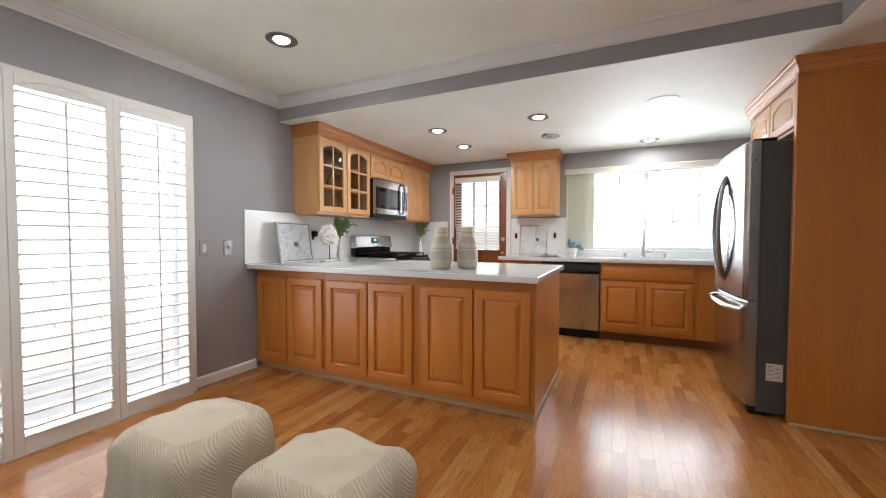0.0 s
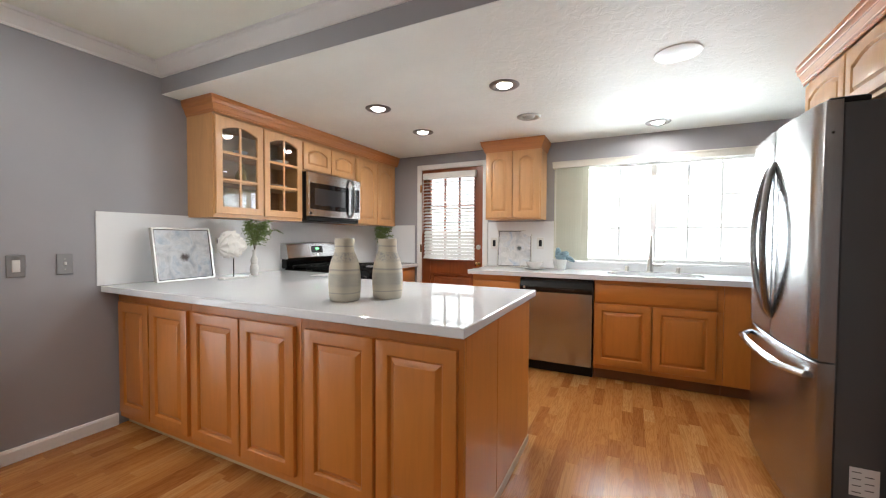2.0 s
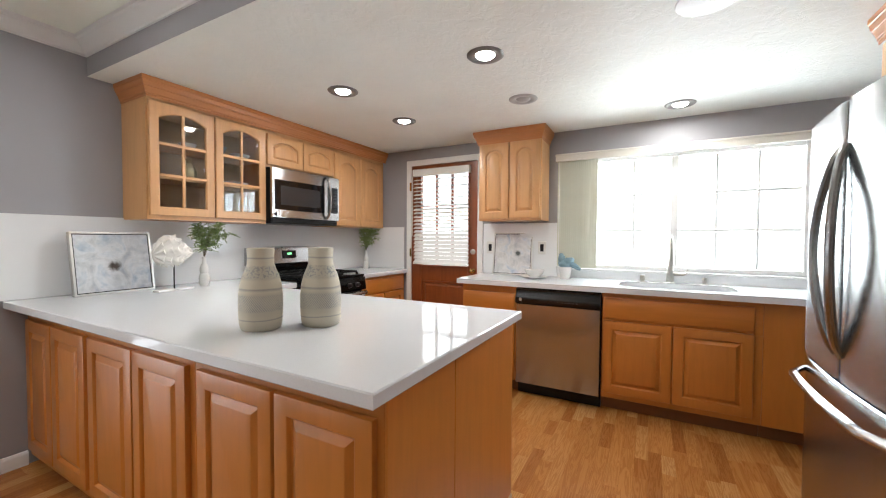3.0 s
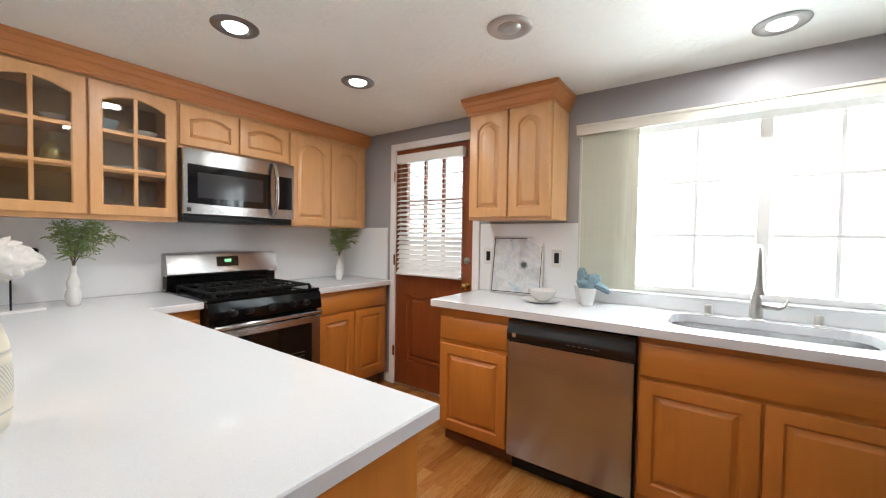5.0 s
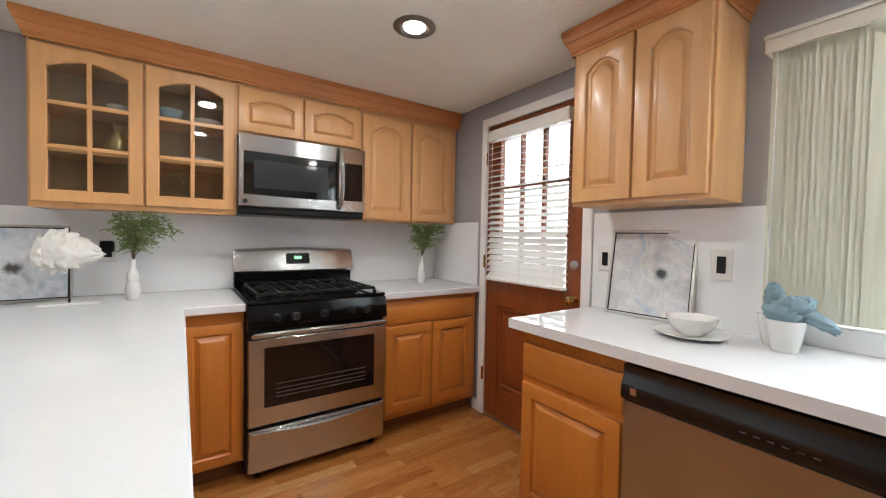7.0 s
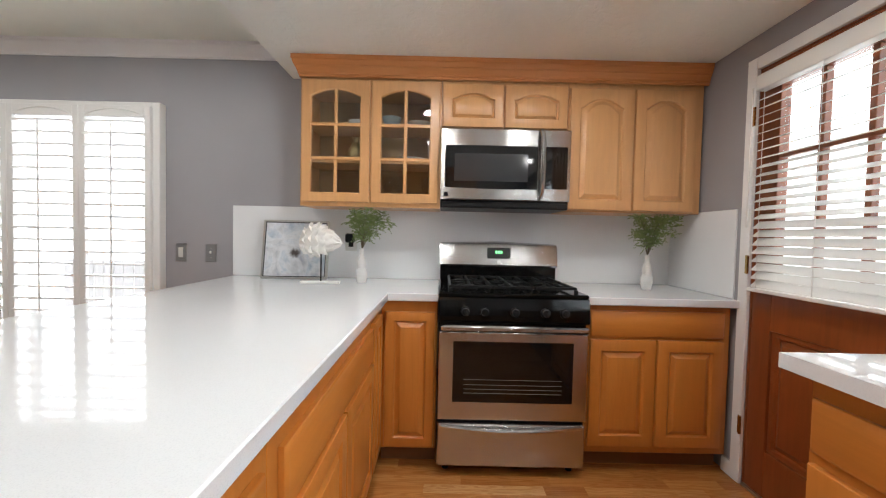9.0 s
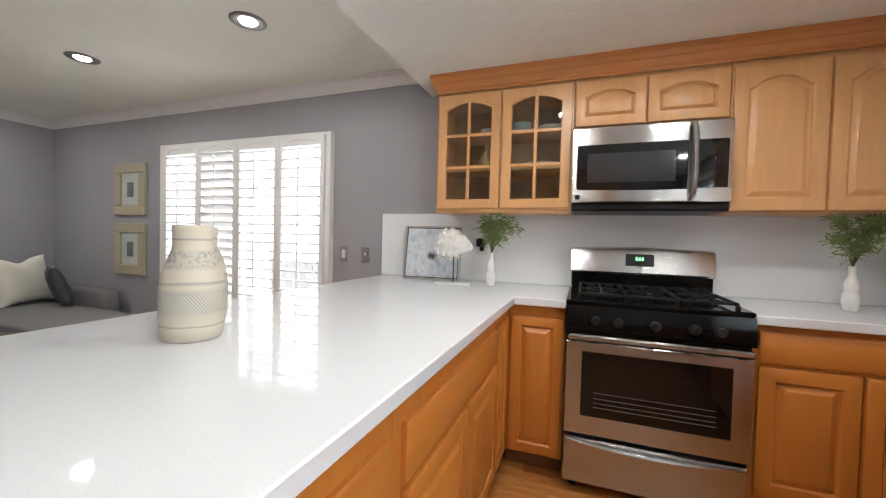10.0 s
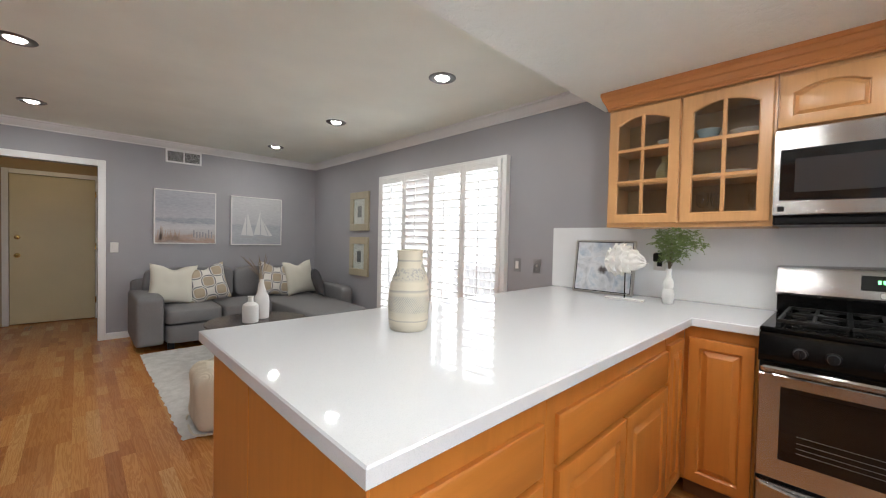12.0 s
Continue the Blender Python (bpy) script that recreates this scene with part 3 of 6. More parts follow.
def arch_cap(w, z0, z1, t):
    """The strip that fills the eyebrow arch at the head of a shutter."""
    bm = bmesh.new()
    n = 14
    up = [(w * (i / n - 0.5), z0 + (z1 - z0) * (1 - (2 * i / n - 1) ** 2) ** 0.8) for i in range(n + 1)]
    add_tube(bm, [(t, x, z) for x, z in up], 0.006, 6)
    return bm


def louver(w):
    """A flat elliptical blade, its axle along y."""
    bm = bmesh.new()
    prof = [(0.036, -0.0045), (0.036, 0.0045), (0.018, 0.0058), (-0.018, 0.0058), (-0.036, 0.0045), (-0.036, -0.0045), (-0.018, -0.0058), (0.018, -0.0058)]
    quad_loops(bm, [[(x, y, z) for x, z in prof] for y in (-w / 2, w / 2)])
    return bm


PW = 0.4595
louver_mesh = mesh_of("louver", louver(PW - 0.080), SHUTTER)
for k, tilt in enumerate((-6, -38, -3, -3)):
    y0 = -0.318 + k * 0.4610
    t = thing("shutter_panel", ("white plantation shutter panel with half-closed louvers" if k == 1 else "white plantation shutter panel with open louvers"), "shutter",
              at(0.0755, y0 + PW / 2, 0.0125), "patio shutters")
    s = 0.039
    part("stile", box(-0.014, 0.014, -PW / 2, -PW / 2 + s, 0, 1.982, 0.003), SHUTTER, t)
    part("stile", box(-0.014, 0.014, PW / 2 - s, PW / 2, 0, 1.982, 0.003), SHUTTER, t)
    part("bottom_rail", box(-0.0135, 0.0135, -PW / 2 + s, PW / 2 - s, 0.0, 0.085, 0.003), SHUTTER, t)
    part("top_rail", box(-0.0135, 0.0135, -PW / 2 + s, PW / 2 - s, 1.908, 1.982, 0.003), SHUTTER, t)
    part("arch_moulding", arch_cap(PW - 2 * s, 1.912, 1.962, 0.0135), SHUTTER, t)
    n = 24
    for i in range(n):
        piece("louver", louver_mesh, t, pose(0, 0, 0.128 + i * (1.748 / (n - 1)), 0, tilt + random.uniform(-0.8, 0.8), 0))
    part("tilt_rod", box(0.036, 0.045, -0.005, 0.005, 0.13, 1.87, 0.002), SHUTTER, t)

setting("patio_threshold", box(-0.149, 0.092, -0.323, 1.513, 0.0, 0.0115, 0.002), TRIM, "white patio door threshold", "trim")

# ---- kitchen window, valance and vertical blind ----
WX0, WXM, WX1, WZ0, WZ1 = 2.30, 3.170, 4.01, 1.00, 1.98      # opening, middle post, sill and head
win = setting("window_2", boxes((WX0, WX0 + 0.045, YN + 0.05, YN + 0.11, WZ0, WZ1), (WX1 - 0.045, WX1, YN + 0.05, YN + 0.11, WZ0, WZ1), (WX0 + 0.045, WX1 - 0.045, YN + 0.05, YN + 0.11, WZ0, WZ0 + 0.035),
                                (WX0 + 0.045, WX1 - 0.045, YN + 0.05, YN + 0.11, WZ1 - 0.05, WZ1), (WXM - 0.026, WXM + 0.026, YN + 0.045, YN + 0.105, WZ0 + 0.035, WZ1 - 0.05), bev=0.003), TRIM, "white framed sliding kitchen window with a grid", "window")
GZ0, GZ1 = WZ0 + 0.035, WZ1 - 0.05
for a, b in ((WX0 + 0.045, WXM - 0.026), (WXM + 0.026, WX1 - 0.045)):
    w, h = (b - a) / 3, (GZ1 - GZ0) / 3
    for i in (1, 2):
        x, z = a + w * i, GZ0 + h * i
        part("muntin", box(x - 0.009, x + 0.009, YN + 0.068, YN + 0.082, GZ0, GZ1, 0.002), TRIM, win)
        part("muntin", box(a, b, YN + 0.066, YN + 0.084, z - 0.009, z + 0.009, 0.002), TRIM, win)
    for i in range(3):
        for j in range(3):
            x, z = a + w * i, GZ0 + h * j
            part("pane", box(x + 0.001, x + w - 0.001, YN + 0.073, YN + 0.077, z + 0.001, z + h - 0.001), GLASS, win, smooth=0).visible_shadow = False
setting("window_sill", box(2.286, 4.03, YN - 0.02, YN + 0.049, 0.986, 0.9995, 0.004), TRIM, "white window sill", "sill")
valance = thing("blind_valance", "cream valance board above the kitchen window", "valance")
CREAM = painted("cream_valance", (0.72, 0.69, 0.62), 0.5, 80, 0.05)
part("board", box(2.252, 4.11, YN - 0.075, YN - 0.06, 1.942, 2.008, 0.003), CREAM, valance)
part("cap", box(2.252, 4.11, YN - 0.059, YN - 0.001, 1.992, 2.008, 0.003), CREAM, valance)
part("return", box(2.252, 2.267, YN - 0.059, YN - 0.001, 1.942, 1.991, 0.003), CREAM, valance)
part("moulding", box(2.250, 4.112, YN - 0.080, YN - 0.0755, 1.988, 2.002, 0.002), CREAM, valance)
VANE = mat("pale_beige_vinyl_vane", (0.62, 0.615, 0.51), 0.5)
join(VANE, ramp(VANE, noise_of(VANE, coords(VANE, (1, 1, 0.05)), 60.0, 3), [(0.3, (0.57, 0.57, 0.46)), (0.7, (0.66, 0.655, 0.55))]), principled(VANE).inputs["Base Color"])
blind = thing("vertical_blind", "pale beige vertical blind stacked at the window's side", "blind")
vane = bmesh.new()
quad_loops(vane, [[(x, 0.004 * math.cos(x / 0.045 * 1.5) + o, z) for x, o in ((-0.044, 0), (-0.022, 0), (0, 0), (0.022, 0), (0.044, 0), (0.044, 0.0012), (0.022, 0.0012), (0, 0.0012), (-0.022, 0.0012), (-0.044, 0.0012))] for z in (1.004, 1.96)])
vane_mesh = mesh_of("vane", vane, VANE)
for i in range(16):
    piece("vane", vane_mesh, blind, at(2.310 + i * 0.0163, YN - 0.030, 0, 13 + random.uniform(-2, 2)))
part("wand", tube([(2.284, YN - 0.054, 1.95), (2.282, YN - 0.056, 1.10)], 0.004, 6), WHITEPLASTIC, blind)

# ---- back door ----
d = thing("door_1", "mahogany-stained back door with nine lights above a panel", "door", kind="structure")
DY0, DY1 = YN + 0.005, YN + 0.048
part("stile", box(0.692, 0.80, DY0, DY1, 0.012, 2.038, 0.002), DOORWOOD, d)
part("stile", box(1.36, 1.468, DY0, DY1, 0.012, 2.038, 0.002), DOORWOOD, d)
part("bottom_rail", box(0.80, 1.36, DY0, DY1, 0.012, 0.23, 0.002), DOORWOOD, d)
part("lock_rail", box(0.80, 1.36, DY0, DY1, 0.80, 0.97, 0.002), DOORWOOD, d)
part("top_rail", box(0.80, 1.36, DY0, DY1, 1.93, 2.038, 0.002), DOORWOOD, d)
part("panel", panel_door(0.56, 0.57, 0, 0.022, 0.022), DOORWOOD, d, m=at(0.80, DY0 + 0.032, 0.23))
for i in (1, 2):
    part("muntin", box(0.80 + 0.56 * i / 3 - 0.012, 0.80 + 0.56 * i / 3 + 0.012, DY0 + 0.006, DY1 - 0.006, 0.97, 1.93, 0.002), DOORWOOD, d)
    part("muntin", box(0.80, 1.36, DY0 + 0.005, DY1 - 0.005, 0.97 + 0.32 * i - 0.012, 0.97 + 0.32 * i + 0.012, 0.002), DOORWOOD, d)
for i in range(3):
    for j in range(3):
        part("pane", box(0.801 + 0.56 * i / 3, 0.799 + 0.56 * (i + 1) / 3, DY0 + 0.019, DY0 + 0.023, 0.971 + 0.32 * j, 0.969 + 0.32 * (j + 1)), GLASS, d, smooth=0).visible_shadow = False
k = part("knob", lathe([(0.0, 0), (0.026, 0), (0.026, 0.006), (0.010, 0.010), (0.010, 0.032), (0.022, 0.038), (0.027, 0.050), (0.020, 0.062), (0.0, 0.065)], 20, m=pose(0, 0, 0, 90, 0, 0).to_3x3()), BRASS, d, "polished brass knob")
k.location = (1.425, DY0, 0.925)
k = part("deadbolt", lathe([(0, 0), (0.028, 0), (0.026, 0.010), (0.012, 0.014), (0.0, 0.014)], 20, m=pose(0, 0, 0, 90, 0, 0).to_3x3()), NICKEL, d, "satin nickel deadbolt")
k.location = (1.420, DY0, 1.122)
for z in (0.30, 1.10, 1.82):
    part("hinge", boxes((0.668, 0.690, YN - 0.021, YN - 0.0185, z - 0.045, z + 0.045), (0.684, 0.692, YN - 0.030, YN - 0.019, z - 0.045, z + 0.045), bev=0.001), BRASS, d, "worn brass hinge")
setting("door_threshold", box(0.688, 1.472, YN - 0.01, YN + 0.12, 0.0, 0.014, 0.003), NICKEL, "metal door threshold", "trim")
setting("door_jamb", boxes((0.6855, 0.6915, YN + 0.0005, YN + 0.149, 0.015, 2.0445), (1.4685, 1.4745, YN + 0.0005, YN + 0.149, 0.015, 2.0445), (0.6915, 1.4685, YN + 0.0005, YN + 0.149, 2.0385, 2.0445)), DOORWOOD, "stained door jamb", "trim")
SLAT = painted("white_blind_slat", (0.80, 0.79, 0.76), 0.4, 60, 0.02, 0.01)
hb = thing("horizontal_blind", "white faux-wood blind half tilted on the back door", "blind")
part("headrail", box(0.722, 1.400, YN - 0.052, YN - 0.002, 1.925, 1.998, 0.004), SLAT, hb)
slat_mesh = mesh_of("slat", box(-0.325, 0.325, -0.025, 0.025, -0.0016, 0.0016, 0.0008), SLAT)
n = 23
for i in range(n):
    z = 1.015 + i * 0.0395
    piece("slat", slat_mesh, hb, pose(1.06, YN - 0.030, z, (42 if i < 8 else 27 if i < 15 else 20) + random.uniform(-2, 2), 0, 0))
part("bottom_rail", box(0.735, 1.385, YN - 0.062, YN - 0.012, 0.978, 0.995, 0.003), SLAT, hb)
for x in (0.79, 1.06, 1.33):
    part("ladder_cord", tube([(x, YN - 0.064, 0.985), (x, YN - 0.064, 1.93)], 0.0012, 5), SLAT, hb)
part("tilt_wand", tube([(0.745, YN - 0.082, 1.93), (0.743, YN - 0.083, 1.28)], 0.004, 6), SLAT, hb)

# ---- hall door ----
d = thing("door_2", "cream flat hall door with brass knob and deadbolt", "door", kind="structure")
part("leaf", box(2.606, 3.434, -3.94, -3.905, 0.012, 2.004, 0.003), HALLDOOR, d)
for z, p in ((0.93, [(0.0, 0), (0.03, 0), (0.03, 0.006), (0.011, 0.010), (0.011, 0.03), (0.026, 0.038), (0.03, 0.05), (0.02, 0.063), (0, 0.066)]), (1.17, [(0, 0), (0.03, 0), (0.028, 0.012), (0.014, 0.016), (0, 0.016)])):
    part("knob" if z < 1 else "deadbolt", lathe(p, 18, 3.365, -3.905, z, pose(0, 0, 0, -90, 0, 0).to_3x3()), BRASS, d, "polished brass")
for z in (0.28, 1.05, 1.80):
    part("hinge", box(2.590, 2.604, -3.9, -3.88, z - 0.045, z + 0.045, 0.001), BRASS, d)

# ---- ceiling lights ----
DARKRING = mat("dark_bronze_ring", (0.22, 0.212, 0.205), 0.35, 0.7)
REFLECTOR = mat("grey_reflector", (0.45, 0.45, 0.44), 0.3, 0.5)


def downlight(x, y, z, lit=True):
    t = thing("ceiling_light", "round recessed downlight with a dark ring, switched on" if lit else "round recessed downlight, switched off", "light", at(x, y, z), "recessed lights")
    part("ring", lathe([(0.051, 0.0), (0.051, -0.002), (0.070, -0.010), (0.090, -0.008), (0.098, -0.002), (0.098, 0.0)], 32), DARKRING if lit else REFLECTOR, t)
    part("lens", lathe([(0, -0.019), (0.022, -0.0175), (0.040, -0.011), (0.050, -0.0025), (0.050, -0.0005), (0, -0.0005)], 28), LAMPGLOW if lit else REFLECTOR, t, "glowing lens" if lit else "unlit lens")
    if lit:
        data = lamp("downlight_beam", "AREA", pose(x, y, z - 0.02), 6.9, (1.0, 0.97, 0.90))
        data.shape, data.size = "DISK", 0.11


for x, y in ((0.902, 1.612), (0.908, 0.070), (0.925, -1.505), (3.06, 0.135), (3.083, -1.42)):
    downlight(x, y, FC)
for x, y in ((1.210, 3.290), (1.205, 4.010), (2.224, 3.265), (3.175, 4.585)):
    downlight(x, y, KC)
downlight(2.216, 3.975, KC, False)
t = thing("ceiling_speaker", "flat round white ceiling cover", "speaker", at(3.19, 3.245, KC))
part("grille", lathe([(0, -0.008), (0.095, -0.008), (0.112, -0.005), (0.115, -0.0005), (0, -0.0005)], 32), WHITEPLASTIC, t)

# ---- appliances ----
W = mat("white_marking", (0.7, 0.7, 0.7), 0.5)
GREEN = glowing("green_digits", (0.25, 1.0, 0.35), 2.0)
GREYWIRE = mat("dull_wire", (0.16, 0.15, 0.14), 0.5, 0.5)
SCREEN = mat("oven_window_glass", (0.010, 0.008, 0.007), 0.05, 0.0, 0.4)


def range_stove():
    """Local x across the front, front towards -y, back on the wall at y 0.64."""
    t = thing("gas_range", "stainless steel gas range with black cooktop and five knobs", "stove", at(0.645, 3.397, 0, TO_E))
    w = 0.746
    part("body", box(0, w, 0.0, 0.62, 0.05, 0.90, 0.003), BLACKPLASTIC, t)
    for x in (0.05, w - 0.05):
        for y in (0.05, 0.55):
            part("foot", lathe([(0.018, 0), (0.018, 0.05)], 12, x, y), BLACKPLASTIC, t)
    part("storage_drawer", box(0.004, w - 0.004, -0.035, -0.001, 0.055, 0.272, 0.006), STEEL_X, t)
    part("drawer_pull", tube([(0.02 + (w - 0.04) * i / 12, -0.036 - 0.018 * math.sin(math.pi * i / 12), 0.262 - 0.016 * math.sin(math.pi * i / 12)) for i in range(13)], 0.011, 8), STEEL_X, t, "curved steel drawer pull")
    bm = bmesh.new()
    fl = [[(x0, y, z0), (x1, y, z0), (x1, y, z1), (x0, y, z1)] for x0, x1, z0, z1, y in ((0.075, w - 0.075, 0.385, 0.69, -0.001), (0.003, w - 0.003, 0.295, 0.735, -0.001), (0.003, w - 0.003, 0.295, 0.735, -0.038),
          (0.007, w - 0.007, 0.299, 0.731, -0.042), (0.075, w - 0.075, 0.385, 0.69, -0.042), (0.075, w - 0.075, 0.385, 0.69, -0.001))]
    quad_loops(bm, fl, False, False)
    door = part("oven_door", bm, STEEL_X, t, "brushed steel oven door frame")
    part("window", box(0.075, w - 0.075, -0.0405, -0.030, 0.385, 0.69), BLACKGLASS, door, "black-bordered oven window")
    part("glass", box(0.118, w - 0.118, -0.0425, -0.0408, 0.415, 0.672), SCREEN, door, "dark see-through oven glass")
    for z in (0.432, 0.452, 0.474, 0.50):
        part("oven_rack", tube([(0.13, -0.0435, z), (w - 0.13, -0.0435, z)], 0.0011, 5), GREYWIRE, door)
    part("oven_handle", boxes((0.012, w - 0.012, -0.085, -0.062, 0.744, 0.778), (0.02, 0.05, -0.062, -0.03, 0.752, 0.772), (w - 0.05, w - 0.02, -0.062, -0.03, 0.752, 0.772), bev=0.010), STEEL_X, t, "flat steel oven handle")
    bm = bmesh.new()
    quad_loops(bm, [[(x, y, z) for y, z in ((0.0, 0.785), (-0.045, 0.785), (-0.050, 0.80), (-0.038, 0.872), (-0.030, 0.905), (0.0, 0.905))] for x in (0, w)])
    panel = part("control_panel", bm, ENAMEL, t)
    for x in (0.13, 0.225, 0.375, 0.525, 0.62):
        k = part("knob", lathe([(0.0, 0.0), (0.024, 0.0), (0.024, 0.006), (0.019, 0.010), (0.017, 0.030), (0.0, 0.032)], 18, m=pose(0, 0, 0, 84, 0, 0).to_3x3()), BLACKPLASTIC, panel)
        k.location = (x, -0.046, 0.838)
        part("pointer", box(x - 0.003, x + 0.003, -0.081, -0.0765, 0.826, 0.858, 0.001), IRON, panel, "raised black pointer on the knob")
    part("cooktop", box(-0.001, w + 0.001, -0.028, 0.585, 0.905, 0.928, 0.006), ENAMEL, t)
    for x in (0.16, 0.375, 0.59):
        g = bmesh.new()
        x0, x1 = x - 0.105, x + 0.105
        for y in (0.02, 0.27, 0.53):
            add_box(g, x0, x1, y - 0.006, y + 0.006, 0.946, 0.960, 0.002)
        for xx in (x0, x, x1):
            add_box(g, xx - 0.006, xx + 0.006, 0.02, 0.53, 0.944, 0.958, 0.002)
        for y in (0.145, 0.40):
            for a in range(4):
                c, s = math.cos(math.pi / 4 + a * math.pi / 2), math.sin(math.pi / 4 + a * math.pi / 2)
                add_tube(g, [(x + 0.035 * c, y + 0.035 * s, 0.956), (x + 0.10 * c, y + 0.10 * s, 0.951)], 0.006, 6)
        for xx in (x0, x1):
            for y in (0.02, 0.53):
                add_box(g, xx - 0.008, xx + 0.008, y - 0.008, y + 0.008, 0.9275, 0.946)
        part("grate", g, IRON, t, "cast iron grate")
        for y in ((0.145, 0.40) if x != 0.375 else (0.27,)):
            part("burner", lathe([(0, 0), (0.045, 0), (0.045, 0.010), (0.034, 0.013), (0.034, 0.020), (0, 0.022)], 20, x, y, 0.9275), IRON, t)
    part("riser", box(0.0, w, 0.552, 0.62, 0.928, 1.02, 0.004), ENAMEL, t)
    bm = bmesh.new()
    prof = [(0.63, 1.018), (0.535, 1.018), (0.528, 1.03), (0.548, 1.14), (0.556, 1.158), (0.575, 1.167), (0.63, 1.167)]
    loops = []
    for x, k in ((-0.004, 0.985), (0.006, 1.0), (0.2, 1.004), (w / 2, 1.008), (w - 0.2, 1.004), (w - 0.006, 1.0), (w + 0.004, 0.985)):
        loops.append([(x, y, 1.018 + (z - 1.018) * k * (1.0 if k < 1 else 1 + (k - 1) * 10)) for y, z in prof])
    quad_loops(bm, loops)
    back = part("backguard", bm, STEEL_X, t)
    lean = pose(0, 0, 0, 90 - 10.3, 0, 0)
    disp = part("display", box(-0.075, 0.075, -0.035, 0.035, 0, 0.003, 0.002), BLACKGLASS, back, "black display with green digits", m=Matrix.Translation((0.375, 0.539, 1.105)) @ lean)
    for i in range(3):
        part("digit_bar", box(-0.022 + i * 0.016, -0.012 + i * 0.016, -0.008, 0.010, 0.0032, 0.0038), GREEN, back, "small green digit", m=Matrix.Translation((0.375, 0.539, 1.110)) @ lean)
    part("badge", lathe([(0, 0), (0.016, 0), (0.014, 0.003), (0, 0.003)], 18, 0.375, 0.531, 1.05, lean.to_3x3()), CHROME, back)
    return t


range_stove()


def microwave():
    """Local x across, front towards -y at y 0."""
    t = thing("microwave", "stainless over-the-range microwave with black glass door", "microwave", at(0.352, 3.391, 1.372, TO_E))
    w, h = 0.733, 0.448
    part("case", box(0, w, 0.0, 0.345, 0.0, h, 0.003), BLACKPLASTIC, t)
    bm = bmesh.new()
    n = 14
    loops = []
    for i in range(n + 1):
        x = w * i / n
        b = -0.024 - 0.007 * math.sin(math.pi * i / n)
        loops.append([(x, y, z) for y, z in ((0, 0.045), (b + 0.004, 0.045), (b, 0.050), (b, h - 0.006), (b + 0.005, h), (0, h))])
    quad_loops(bm, loops)
    door = part("door", bm, STEEL_X, t, "bowed stainless steel front")

    def bowed(x0, x1, z0, z1, out, curve=0.0):
        g = bmesh.new()
        lp = []
        for i in range(13):
            x = x0 + (x1 - x0) * i / 12
            b = -0.024 - 0.007 * math.sin(math.pi * x / w) - out
            dz = curve * math.sin(math.pi * x / w)
            lp.append([(x, b, z0 - dz), (x, b, z1), (x, b + 0.004, z1), (x, b + 0.004, z0 - dz)])
        quad_loops(g, lp)
        return g

    part("window", bowed(0.022, 0.545, 0.115, 0.352, 0.002, 0.008), BLACKGLASS, door, "black glass door window")
    part("screen", bowed(0.075, 0.490, 0.150, 0.305, 0.0032), mat("microwave_screen", (0.03, 0.03, 0.033), 0.1), door)
    part("keypad", bowed(0.585, 0.716, 0.115, 0.352, 0.002, 0.004), BLACKGLASS, door, "black glass keypad")
    part("handle", tube([(0.562, -0.036, 0.06), (0.566, -0.062, 0.09), (0.568, -0.076, 0.16), (0.568, -0.080, 0.25), (0.567, -0.076, 0.34), (0.565, -0.060, 0.41), (0.562, -0.036, 0.44)], 0.013, 10), STEEL_Z, door, "bowed steel handle")
    part("badge", box(0.018, 0.042, -0.0275, -0.0240, 0.062, 0.086, 0.001), BLACKPLASTIC, door)
    part("vent", box(0.01, w - 0.01, -0.010, -0.001, 0.006, 0.036, 0.004), BLACKPLASTIC, t)
    return t


microwave()


def dishwasher():
    t = thing("dishwasher", "stainless steel dishwasher with a black control panel", "dishwasher", at(2.060, 4.375, 0))
    w = 0.640
    part("tub", box(0.003, w - 0.003, 0.0, 0.54, 0.10, 0.866, 0.002), BLACKPLASTIC, t)
    part("toe_panel", box(0.004, w - 0.004, 0.05, 0.1, 0.0, 0.099), BLACKPLASTIC, t)
    bm = bmesh.new()
    quad_loops(bm, [[(x, y, z) for y, z in ((-0.001, 0.105), (-0.030, 0.105), (-0.036, 0.115), (-0.036, 0.738), (-0.030, 0.745), (-0.001, 0.745))] for x in (0.008, w - 0.008)])
    part("door", bm, STEEL_Z, t, "brushed stainless steel door")
    bm = bmesh.new()
    quad_loops(bm, [[(x, y, z) for y, z in ((-0.001, 0.748), (-0.046, 0.748), (-0.050, 0.756), (-0.046, 0.80), (-0.034, 0.822), (-0.034, 0.858), (-0.001, 0.860))] for x in (0.004, w - 0.004)])
    p = part("control_panel", bm, mat("gloss_black_panel", (0.006, 0.006, 0.007), 0.22), t, "black control panel")
    part("badge", box(0.035, 0.055, -0.0515, -0.0495, 0.768, 0.79, 0.0005), NICKEL, p)
    for i in range(6):
        part("button", box(0.33 + i * 0.028, 0.343 + i * 0.028, -0.0505, -0.0490, 0.773, 0.776), FRIDGESIDE, p)
    return t


dishwasher()


